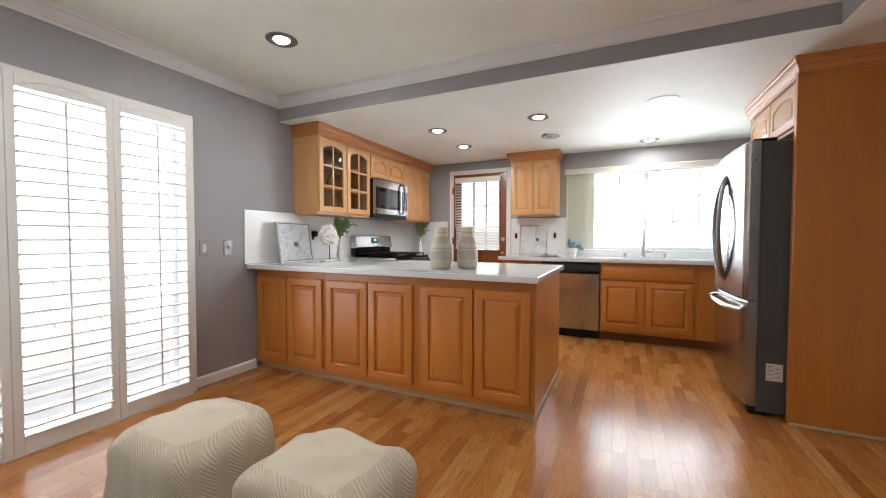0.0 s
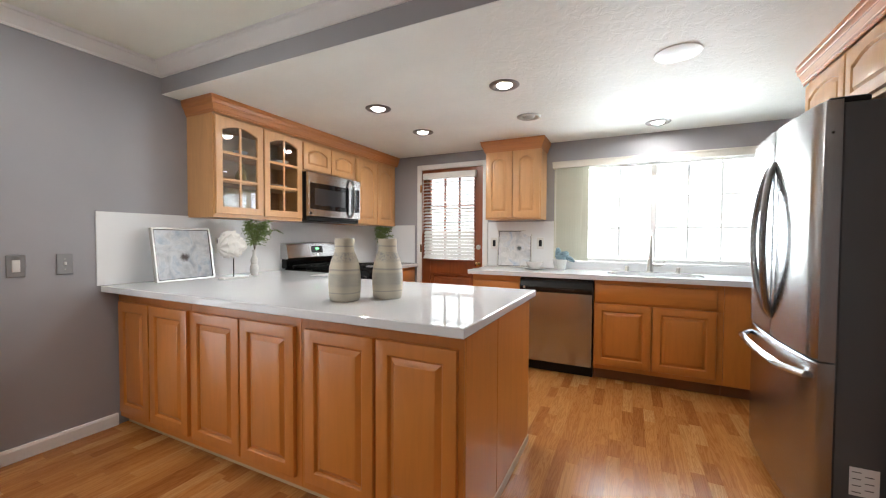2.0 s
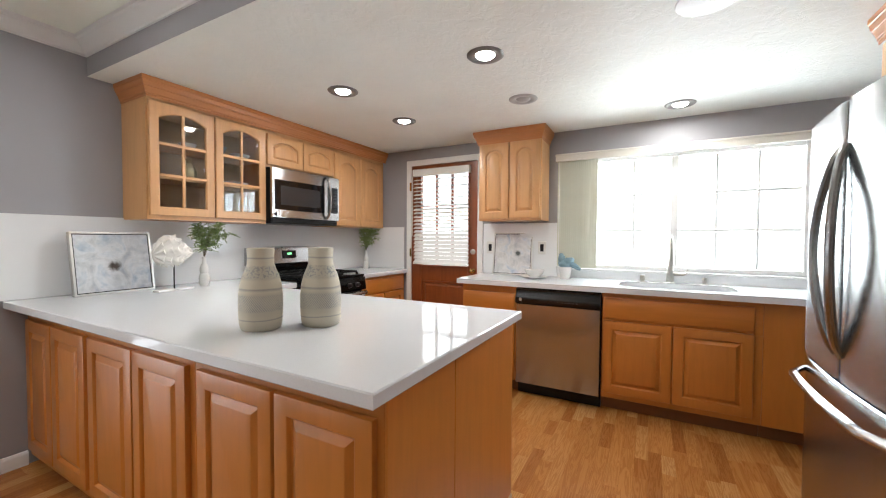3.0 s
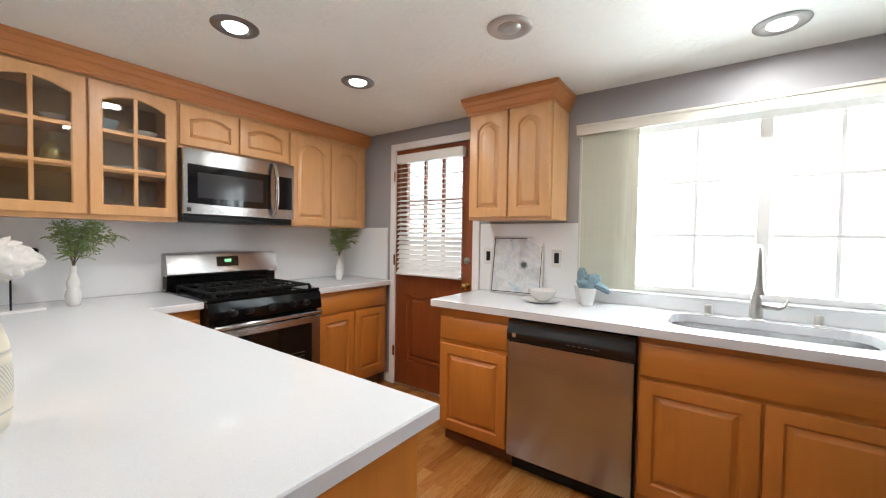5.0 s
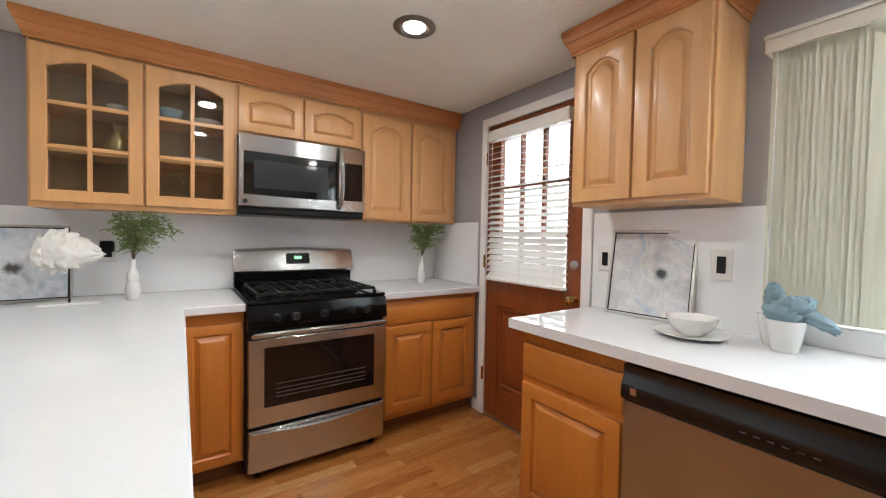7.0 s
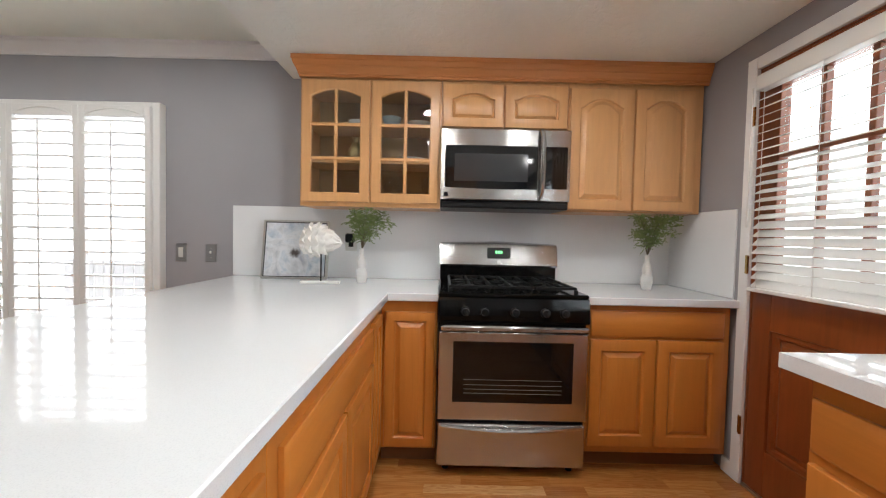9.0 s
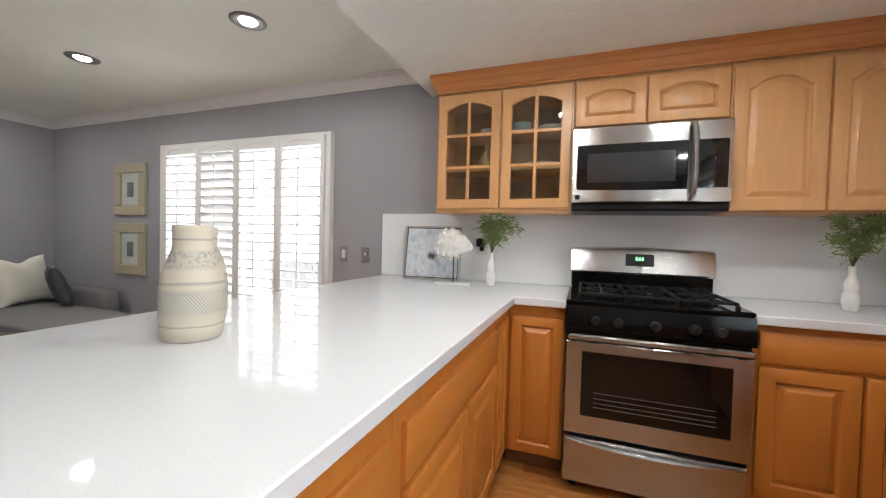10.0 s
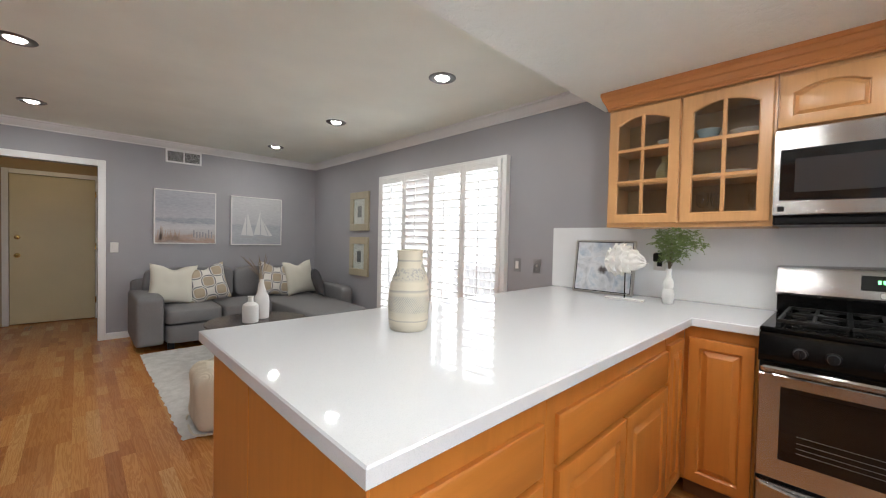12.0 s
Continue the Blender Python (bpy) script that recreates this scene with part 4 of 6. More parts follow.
def fridge():
    """Local x across the front, front towards -y (faces west in the room)."""
    t = thing("fridge", "stainless steel french-door fridge with dark grey sides", "fridge", at(3.705, 3.730, 0, TO_W))
    w, h = 0.905, 1.765
    part("case", box(0.004, w - 0.004, 0.0, 0.74, 0.03, h - 0.012, 0.006), FRIDGESIDE, t, "dark grey textured case")
    for x in (0.06, w - 0.06):
        part("foot", box(x - 0.03, x + 0.03, -0.03, 0.06, 0.0, 0.034, 0.004), BLACKPLASTIC, t)
    part("toe_grille", box(0.02, w - 0.02, 0.0, 0.02, 0.034, 0.06), BLACKPLASTIC, t)

    def leaf(x0, x1, z0, z1):
        g = bmesh.new()
        lp = []
        for i in range(13):
            x = x0 + (x1 - x0) * i / 12
            b = -0.062 - 0.030 * math.sin(math.pi * x / w) ** 0.8
            if i in (0, 12):
                b += 0.008
            lp.append([(x, y, z) for y, z in ((-0.002, z0), (b + 0.006, z0), (b, z0 + 0.006), (b, z1 - 0.006), (b + 0.006, z1), (-0.002, z1))])
        quad_loops(g, lp)
        return g

    l = part("door", leaf(0.0, w / 2 - 0.003, 0.745, h), STEEL_Z, t, "brushed steel upper door")
    r = part("door", leaf(w / 2 + 0.003, w, 0.745, h), STEEL_Z, t, "brushed steel upper door")
    f = part("freezer_drawer", leaf(0.0, w, 0.065, 0.738), STEEL_Z, t, "brushed steel freezer drawer")
    for d, s in ((l, -1), (r, 1)):
        part("handle", tube([(w / 2 + s * (0.018 + 0.060 * math.sin(math.pi * i / 20)), -0.086 - 0.060 * math.sin(math.pi * i / 20) ** 0.6, 0.84 + 0.76 * i / 20) for i in range(21)], 0.015, 10), STEEL_DARK, d, "bowed dark steel handle")
    part("handle", tube([(0.05 + (w - 0.10) * i / 16, -0.074 - 0.028 * math.sin(math.pi * i / 16) - 0.050 * min(1.0, math.sin(math.pi * i / 16) * 3), 0.675 + 0.004 * math.sin(math.pi * i / 16)) for i in range(17)], 0.017, 10, 0.8), STEEL_X, f, "wide steel freezer handle")
    part("hinge_cover", box(w - 0.10, w - 0.012, -0.04, 0.08, h - 0.011, h + 0.012, 0.004), BLACKPLASTIC, t)
    part("hinge_cover", box(0.012, 0.10, -0.04, 0.08, h - 0.011, h + 0.012, 0.004), BLACKPLASTIC, t)
    part("bolt_cap", lathe([(0, 0), (0.006, 0), (0.005, 0.002), (0, 0.002)], 12, w - 0.001, -0.03, 1.64, pose(0, 0, 0, 0, 90, 0).to_3x3()), BLACKPLASTIC, t)
    lab = part("rating_label", box(w - 0.0038, w - 0.0028, 0.05, 0.135, 0.24, 0.35), W, t, "white rating label with grey print")
    for i in range(7):
        part("print_line", box(w - 0.0027, w - 0.0024, 0.058 + (0.036 if i % 2 else 0), 0.084 + (0.036 if i % 2 else 0), 0.252 + i * 0.013, 0.2555 + i * 0.013), FRIDGESIDE, lab)
    return t


fridge()

# ---- sink and tap ----
t = thing("sink", "stainless steel undermount sink below the window", "sink")
bm = bmesh.new()
ring = [(SX0, SX1, SY0, SY1, 0.10, 0.874), (SX0 + 0.004, SX1 - 0.004, SY0 + 0.004, SY1 - 0.004, 0.10, 0.80), (SX0 + 0.012, SX1 - 0.012, SY0 + 0.012, SY1 - 0.012, 0.10, 0.70), (SX0 + 0.04, SX1 - 0.04, SY0 + 0.04, SY1 - 0.04, 0.08, 0.68)]
ring = [(SX0 - 0.01, SX1 + 0.01, SY0 - 0.01, SY1 + 0.01, 0.11, 0.8745), (SX0 - 0.012, SX1 + 0.012, SY0 - 0.012, SY1 + 0.012, 0.11, 0.67)] + ring
outer_l = [[(x, y, z) for x, y in rounded(a, b, c, d, r, 5)] for a, b, c, d, r, z in ring]
quad_loops(bm, [outer_l[1], outer_l[0], outer_l[2], outer_l[3], outer_l[4], outer_l[5]])
part("basin", bm, STEEL_X, t)
part("drain", lathe([(0, 0.0), (0.045, 0.0), (0.045, 0.003), (0.030, 0.001), (0, 0.001)], 20, 3.16, 4.65, 0.681), CHROME, t)
t = thing("faucet", "brushed nickel pull-down kitchen faucet", "faucet", at(3.147, 4.858, 0.9155))
part("base", lathe([(0, 0), (0.034, 0), (0.034, 0.004), (0.028, 0.010), (0.026, 0.06), (0.020, 0.13), (0.015, 0.15), (0, 0.15)], 22), NICKEL, t)
part("neck", tube([(0, 0, 0.14), (0, 0, 0.30)] + [(0, -0.055 + 0.055 * math.cos(math.pi * i / 10), 0.30 + 0.065 * math.sin(math.pi * i / 10)) for i in range(1, 10)] + [(0, -0.11, 0.30), (0, -0.112, 0.27)], 0.011, 12), NICKEL, t)
part("spray_head", lathe([(0, 0.14), (0.024, 0.14), (0.025, 0.147), (0.019, 0.17), (0.015, 0.215), (0.0125, 0.275), (0, 0.275)], 18, 0, -0.113), NICKEL, t)
part("lever", tube([(0.015, 0, 0.075), (0.055, 0, 0.070), (0.085, 0, 0.068), (0.105, 0, 0.078), (0.118, 0, 0.110)], [0.015, 0.013, 0.011, 0.006, 0.004], 10), NICKEL, t)
for x in (2.955, 3.375):
    t = thing("soap_dispenser", "short nickel soap dispenser cap beside the sink", "dispenser", at(x, 4.872, 0.9155))
    part("cap", lathe([(0, 0), (0.022, 0), (0.022, 0.004), (0.018, 0.008), (0.018, 0.046), (0.014, 0.052), (0, 0.052)], 18), NICKEL, t)

t = thing("end_panel", "plain maple end panel of the peninsula with a pale shoe moulding", "panel")
part("panel", box(2.4355, 2.443, 2.121, 2.494, 0.05, 0.874, 0.001), MAPLE, t)
part("panel", box(2.4355, 2.443, 2.498, 3.099, 0.05, 0.874, 0.001), MAPLE, t)
part("shoe_moulding", box(2.4355, 2.447, 2.121, 3.099, 0.0, 0.049, 0.003), SHOE, t, "pale wooden shoe moulding")

# Out-of-view dome and point lamp, added to give the hall its warm light.
DOMEGLOW = glowing("added_dome_glow", (1.0, 0.80, 0.46), 2.0)
t = thing("hall_added_light", "unseen dome light added to the hall ceiling", "light", at(3.1, -3.1, 2.40))
part("dome", lathe([(0.0, -0.09), (0.06, -0.085), (0.11, -0.055), (0.13, -0.012), (0.0, -0.012)], 28), DOMEGLOW, t, "glowing dome added out of view")
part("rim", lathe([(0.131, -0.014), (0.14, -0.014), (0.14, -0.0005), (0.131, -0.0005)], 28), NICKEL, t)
data = lamp("hall_added_lamp", "POINT", pose(3.1, -3.1, 2.24), 3.0, (1.0, 0.76, 0.38))
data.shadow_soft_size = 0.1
# ---- worktop ornaments ----
STONEWARE = mat("cream_banded_stoneware", (0.55, 0.50, 0.38), 0.6)
tc = node(STONEWARE, "ShaderNodeTexCoord")
sep = node(STONEWARE, "ShaderNodeSeparateXYZ")
join(STONEWARE, tc.outputs["Object"], sep.inputs["Vector"])
h = maths(STONEWARE, "ADD", maths(STONEWARE, "MULTIPLY", sep.outputs["Z"], 1 / 0.305), maths(STONEWARE, "MULTIPLY", maths(STONEWARE, "SUBTRACT", noise_of(STONEWARE, tc.outputs["Object"], 9.0, 2), 0.5), 0.03))
C0, C1, G1 = (0.62, 0.565, 0.45), (0.53, 0.49, 0.40), (0.36, 0.345, 0.31)
rings = ramp(STONEWARE, h, [(0.0, C1), (0.125, C0), (0.135, G1), (0.15, C0), (0.24, C1), (0.43, C1), (0.47, C0), (0.50, G1), (0.515, C0), (0.60, C0), (0.63, C1), (0.76, C1), (0.79, C0), (0.86, C0), (0.875, G1), (0.89, C0)])
around = maths(STONEWARE, "MULTIPLY", maths(STONEWARE, "ARCTAN2", sep.outputs["Y"], sep.outputs["X"]), 0.078)
slant = maths(STONEWARE, "ADD", maths(STONEWARE, "MULTIPLY", sep.outputs["Z"], 0.75), around)
hatching = maths(STONEWARE, "ADD", maths(STONEWARE, "MULTIPLY", maths(STONEWARE, "SINE", maths(STONEWARE, "MULTIPLY", slant, 820.0)), 0.5), 0.5)
speck = noise_of(STONEWARE, tc.outputs["Object"], 120.0, 2)
upper = ramp(STONEWARE, h, [(0.52, (0, 0, 0)), (0.56, (1, 1, 1))])
marks = mixed(STONEWARE, upper, hatching, ramp(STONEWARE, speck, [(0.40, (0, 0, 0)), (0.55, (1, 1, 1))]))
band = ramp(STONEWARE, h, [(0.0, (0, 0, 0)), (0.23, (0, 0, 0)), (0.25, (1, 1, 1)), (0.42, (1, 1, 1)), (0.44, (0, 0, 0)), (0.62, (0, 0, 0)), (0.65, (1, 1, 1)), (0.76, (1, 1, 1)), (0.79, (0, 0, 0))])
lines = ramp(STONEWARE, marks, [(0.2, (1, 1, 1)), (0.5, (0, 0, 0))])
patchy = ramp(STONEWARE, noise_of(STONEWARE, tc.outputs["Object"], 14.0, 3), [(0.35, (0.25, 0.25, 0.25)), (0.6, (0.9, 0.9, 0.9))])
mask = mixed(STONEWARE, 1.0, mixed(STONEWARE, 1.0, band, lines, "MULTIPLY"), patchy, "MULTIPLY")
join(STONEWARE, mixed(STONEWARE, mask, rings, (0.27, 0.28, 0.29)), principled(STONEWARE).inputs["Base Color"])
bump(STONEWARE, speck, 0.15, 0.001)
VASE = [(rr * 0.745, zz) for rr, zz in [(0, 0), (0.088, 0), (0.096, 0.006), (0.102, 0.03), (0.105, 0.08), (0.104, 0.125), (0.098, 0.165), (0.086, 0.20), (0.070, 0.228), (0.063, 0.245), (0.062, 0.27), (0.065, 0.298), (0.063, 0.304), (0.056, 0.300), (0.055, 0.25), (0.08, 0.19), (0.09, 0.10), (0.08, 0.02), (0, 0.016)]]
for x, y, r in ((1.712, 2.31, 20), (1.857, 2.470, 150)):
    single("vase", lathe(VASE, 40), STONEWARE, "tall cream stoneware vase with grey rings and hatched bands", "vase", at(x, y, 0.9155, r), "stoneware vases")

SILVER = mat("silver_frame", (0.62, 0.61, 0.58), 0.3, 0.9)


def painting(name, sky, light, dark, centre, spread, seed, blue):
    """A loose abstract flower: soft petals round a dark heart."""
    m = mat(name, light, 0.6)
    tc = node(m, "ShaderNodeTexCoord")
    mp = node(m, "ShaderNodeMapping", Location=(seed, seed * 0.7, 0))
    join(m, tc.outputs["Object"], mp.inputs["Vector"])
    v = mp.outputs["Vector"]
    n1 = noise_of(m, v, 7.0, 5, 0.55, 1.2)
    n2 = noise_of(m, v, 16.0, 4, 0.6, 2.0)
    c = ramp(m, n1, [(0.30, sky), (0.46, scaled(light, 0.82)), (0.55, light), (0.70, blue)])
    c = mixed(m, 0.35, c, ramp(m, n2, [(0.35, scaled(light, 0.66)), (0.6, light)]))
    d = node(m, "ShaderNodeVectorMath")
    d.operation = "DISTANCE"
    join(m, tc.outputs["Object"], d.inputs[0])
    d.inputs[1].default_value = centre
    wob = maths(m, "ADD", d.outputs["Value"], maths(m, "MULTIPLY", maths(m, "SUBTRACT", n2, 0.5), spread * 1.3))
    heart = ramp(m, maths(m, "DIVIDE", wob, spread), [(0.35, (1, 1, 1)), (0.95, (0, 0, 0))])
    join(m, mixed(m, heart, c, dark), principled(m).inputs["Base Color"])
    bump(m, n2, 0.2, 0.001)
    return m


def canvas(name, label, m, w, h, frame_mat, art, fw=0.012, depth=0.032, group="", liner=False):
    """A framed canvas: lower left corner at the origin, its front towards -y."""
    t = thing(name, label, "picture", m, group)
    part("frame_rail", box(0, w, 0, depth, 0, fw, 0.002), frame_mat, t)
    part("frame_rail", box(0, w, 0, depth, h - fw, h, 0.002), frame_mat, t)
    part("frame_rail", box(0, fw, 0.0005, depth - 0.0005, fw, h - fw, 0.001), frame_mat, t)
    part("frame_rail", box(w - fw, w, 0.0005, depth - 0.0005, fw, h - fw, 0.001), frame_mat, t)
    if liner:
        e = fw + 0.005
        for x0, x1, a, b in ((fw, w - fw, fw, e), (fw, w - fw, h - e, h - fw), (fw, e, e, h - e), (w - e, w - fw, e, h - e)):
            part("liner", box(x0, x1, 0.0045, 0.0075, a, b), BLACKPLASTIC, t, "dark shadow-gap liner")
    part("canvas", box(fw, w - fw, 0.006, depth - 0.004, fw, h - fw), art, t, smooth=0)
    return t


ART1 = painting("flower_canvas", (0.24, 0.31, 0.42), (0.70, 0.72, 0.76), (0.08, 0.065, 0.06), (0.205, 0.006, 0.165), 0.040, 3.1, (0.34, 0.45, 0.57))
ART2 = painting("pale_flower_canvas", (0.40, 0.43, 0.48), (0.72, 0.72, 0.73), (0.07, 0.085, 0.085), (0.235, 0.006, 0.205), 0.040, 8.4, (0.36, 0.48, 0.64))
canvas("flower_picture", "silver-framed blue and white flower painting leaning on the splashback", at(0.165, 2.268, 0.9165, 93) @ pose(0, 0, 0, -9, 0, 0), 0.41, 0.375, SILVER, ART1, liner=True)
canvas("flower_picture", "silver-framed pale grey flower painting leaning beside the window", at(1.668, 4.838, 0.9165, 4) @ pose(0, 0, 0, -9, 0, 0), 0.375, 0.405, SILVER, ART2, liner=True)

PORCELAIN = mat("white_porcelain", (0.78, 0.77, 0.75), 0.22)
PLASTER = painted("matt_white_shell", (0.80, 0.78, 0.74), 0.7, 120, 0.3, 0.04)
t = thing("shell_ornament", "white conch shell on a black rod and white base", "ornament", at(0.325, 2.70, 0.9155, 96))
part("base", box(-0.112, 0.112, -0.03, 0.03, 0, 0.013, 0.002), PORCELAIN, t)
part("rod", tube([(0.0, 0, 0.012), (0.0, 0, 0.17)], 0.004, 8), BLACKPLASTIC, t, "black metal rod")
bm = bmesh.new()
loops = []
for i in range(73):
    u = i / 72
    x = -0.125 + 0.25 * u
    env = 0.104 * (math.sin(math.pi * min(1.0, u ** 0.75 * 1.02)) ** 0.75) + 0.004
    whorl = (u * 6.5) % 1.0
    lp = []
    for k in range(64):
        a = 2 * math.pi * k / 64
        frill = math.sin(9 * a + 5 * math.floor(u * 6.5)) * 0.07 + 0.06 * math.sin(17 * a + 3 * u)
        flare = (0.16 + frill) * whorl ** 1.6 * math.sin(math.pi * min(1.0, u + 0.1))
        lip = 0.10 * max(0.0, math.sin(2 * a + 0.6)) * math.sin(math.pi * u)
        r = env * (0.78 + flare + lip + 0.10 * noise.noise((x * 26, math.cos(a) * 2.5, math.sin(a) * 2.5)))
        lp.append((x - 0.010 * whorl * math.sin(9 * a), 0.72 * r * math.cos(a), 0.232 + 0.02 * math.sin(3 * u) + r * math.sin(a)))
    loops.append(lp)
quad_loops(bm, loops)
part("shell", bm, PLASTER, t, "ridged matt white shell", smooth=50)

LEAF = mat("fern_green", (0.07, 0.13, 0.035), 0.5)
g = node(LEAF, "ShaderNodeNewGeometry")
join(LEAF, ramp(LEAF, g.outputs["Random Per Island"], [(0.0, (0.10, 0.165, 0.04)), (0.5, (0.19, 0.27, 0.075)), (1.0, (0.33, 0.40, 0.16))]), principled(LEAF).inputs["Base Color"])
STEM = mat("dark_stem", (0.10, 0.07, 0.035), 0.6)
BUD = [(0, 0), (0.024, 0), (0.027, 0.004), (0.032, 0.03), (0.034, 0.05), (0.031, 0.075), (0.024, 0.09), (0.027, 0.105), (0.028, 0.120), (0.023, 0.140), (0.014, 0.158), (0.012, 0.18), (0.014, 0.205), (0.011, 0.207), (0.009, 0.18), (0.008, 0.10), (0, 0.09)]


def fern(x, y, seed, reach, turn, height=0.238):
    """Fine-leaved sprigs that stand in a bud vase."""
    rng = random.Random(seed)
    t = thing("fern_sprig", "airy green fern sprigs in a bud vase", "plant", at(x, y, 0.9155), "fern sprigs")
    stems, leaves = bmesh.new(), bmesh.new()

    def leaf(p, d, l):
        side = d.cross(Vector((rng.uniform(-1, 1), rng.uniform(-1, 1), 0.4))).normalized() * l * 0.33
        q = [p, p + d * l * 0.5 + side, p + d * l, p + d * l * 0.5 - side]
        leaves.faces.new([leaves.verts.new(v) for v in q])

    for i in range(16):
        a = turn + rng.uniform(-1.25, 1.25) if i % 3 else turn + math.pi + rng.uniform(-0.9, 0.9)
        far = reach * rng.uniform(0.45, 1.0) * (1.0 if i % 3 else 0.55)
        top = min(height, rng.uniform(0.13, 0.27))
        pts = []
        for k in range(9):
            u = k / 8
            pts.append(Vector((math.cos(a) * far * u ** 1.6 * 0.55, math.sin(a) * far * u ** 1.4, 0.19 + top * math.sin(u * 1.75) / math.sin(1.57))))
        add_tube(stems, pts, [0.0016 - 0.0001 * k for k in range(9)], 5)
        for k in range(2, 9):
            for s in range(4):
                d = Vector((rng.uniform(-0.7, 0.7), rng.uniform(-1, 1), rng.uniform(-0.25, 0.6))).normalized()
                l = rng.uniform(0.03, 0.07) * (1.15 - 0.5 * k / 8)
                q = pts[k]
                for j in range(7):
                    p = q + d * l * (j + 1) / 7 + Vector((0, 0, -0.006 * (j / 6) ** 2))
                    for e in (-1, 1, 0):
                        dd = (d + Vector((rng.uniform(-1, 1), rng.uniform(-1, 1), rng.uniform(-0.6, 0.8)))).normalized()
                        if p.z + 0.9155 < 1.362:
                            leaf(p, dd, rng.uniform(0.005, 0.011))
    part("stem", stems, STEM, t, "thin brown stems")
    tagged(part("leaves", leaves, LEAF, t, smooth=0), kind="stuff")


for x, y, s, reach, turn in ((0.26, 2.925, 4, 0.21, 1.2), (0.285, 4.630, 9, 0.21, 1.4)):
    single("bud_vase", lathe(BUD, 24), PORCELAIN, "small white double-gourd bud vase", "vase", at(x, y, 0.9155), "bud vases")
    fern(x, y, s, reach, turn)


def wall_plate(name, label, m, kind="rocker", colour=None):
    """A wall plate, its back at y 0 and its front towards -y."""
    t = thing(name, label, "switch" if "switch" in name else "outlet", m)
    part("plate", box(-0.037, 0.037, -0.006, -0.0005, -0.06, 0.06, 0.002), colour or WHITEPLASTIC, t)
    if kind == "rocker":
        part("rocker", box(-0.016, 0.016, -0.010, -0.0055, -0.033, 0.033, 0.002), WHITEPLASTIC, t)
    elif kind == "toggle":
        part("toggle", box(-0.005, 0.005, -0.018, -0.0055, -0.004, 0.014, 0.002), WHITEPLASTIC, t)
        for z in (-0.03, 0.03):
            part("screw", lathe([(0, 0), (0.0035, 0), (0.003, 0.001), (0, 0.001)], 10, 0, -0.0058, z, pose(0, 0, 0, 90, 0, 0).to_3x3()), NICKEL, t)
    else:
        part("insert", box(-0.016, 0.016, -0.0085, -0.0055, -0.034, 0.034, 0.001), BLACKPLASTIC, t, "black insert")
    return t


GREYPLATE = mat("brushed_grey_plate", (0.33, 0.33, 0.33), 0.35, 0.6)
wall_plate("light_switch", "grey wall plate with a white rocker switch", at(0.0005, 1.665, 1.06, 90), "rocker", GREYPLATE)
wall_plate("light_switch", "grey wall plate with a small toggle", at(0.0005, 1.865, 1.06, 90), "toggle", GREYPLATE)
wall_plate("light_switch", "white rocker switch beside the hall doorway", at(2.475, YS + 0.0005, 1.085, 180))
wall_plate("outlet", "white wall outlet with a black insert", at(1.615, YN - 0.0095, 1.17), "insert")
wall_plate("outlet", "white wall outlet with a black insert", at(2.125, YN - 0.0095, 1.175), "insert")
t = wall_plate("outlet", "white wall outlet with a black plug-in adapter", at(0.0095, 2.80, 1.155, 90), "none")
part("adapter", box(-0.03, 0.03, -0.05, -0.007, -0.005, 0.055, 0.008), BLACKPLASTIC, t, "black plug-in adapter")

single("plate", lathe([(0, 0), (0.06, 0), (0.07, 0.003), (0.118, 0.014), (0.121, 0.017), (0.115, 0.016), (0.068, 0.007), (0, 0.006)], 40), PORCELAIN, "white porcelain dinner plate on the worktop", "plate", at(2.118, 4.682, 0.9155))
single("bowl", lathe([(0, 0), (0.036, 0), (0.042, 0.005), (0.070, 0.030), (0.084, 0.062), (0.086, 0.066), (0.081, 0.065), (0.066, 0.033), (0.036, 0.009), (0, 0.007)], 40), PORCELAIN, "white porcelain bowl on a plate", "bowl", at(2.118, 4.690, 0.9225))
CUP = [(0, 0), (0.033, 0), (0.036, 0.004), (0.052, 0.098), (0.054, 0.104), (0.049, 0.102), (0.034, 0.012), (0, 0.010)]
for x, y in ((2.37, 4.745), (2.325, 4.825)):
    single("cup", lathe(CUP, 28), PORCELAIN, "tapered white porcelain cup", "cup", at(x, y, 0.9155), "white cups")
NAPKIN = painted("dusty_blue_cloth", (0.21, 0.31, 0.36), 0.9, 600, 0.4, 0.15)
t = thing("napkin", "crumpled dusty blue cloth napkin stuffed in a cup", "napkin", at(2.37, 4.745, 0.9155))
bm = bmesh.new()
for cx, cy, cz, ax, ay, az, sd in ((0.0, 0.0, 0.125, 0.052, 0.046, 0.04, 1.0), (-0.034, 0.01, 0.165, 0.026, 0.024, 0.05, 5.0), (0.022, -0.012, 0.15, 0.036, 0.03, 0.032, 9.0), (0.075, 0.0, 0.122, 0.05, 0.03, 0.022, 13.0), (0.045, 0.02, 0.16, 0.02, 0.03, 0.024, 17.0)):
    loops = []
    for i in range(15):
        b = math.pi * (i / 14 - 0.5)
        lp = []
        for k in range(26):
            a = 2 * math.pi * k / 26
            d = Vector((math.cos(a) * max(math.cos(b), 0.02), math.sin(a) * max(math.cos(b), 0.02), math.sin(b)))
            q = 1 + 0.55 * abs(noise.noise(d * 2.1 + Vector((sd, 0, 0)))) - 0.28 * abs(noise.noise(d * 4.5 + Vector((0, sd, 0))))
            lp.append((cx + ax * d.x * q, cy + ay * d.y * q, cz + az * d.z * q - (max(0, cx + ax * d.x * q - 0.06) * 0.5)))
        loops.append(lp)
    quad_loops(bm, loops)
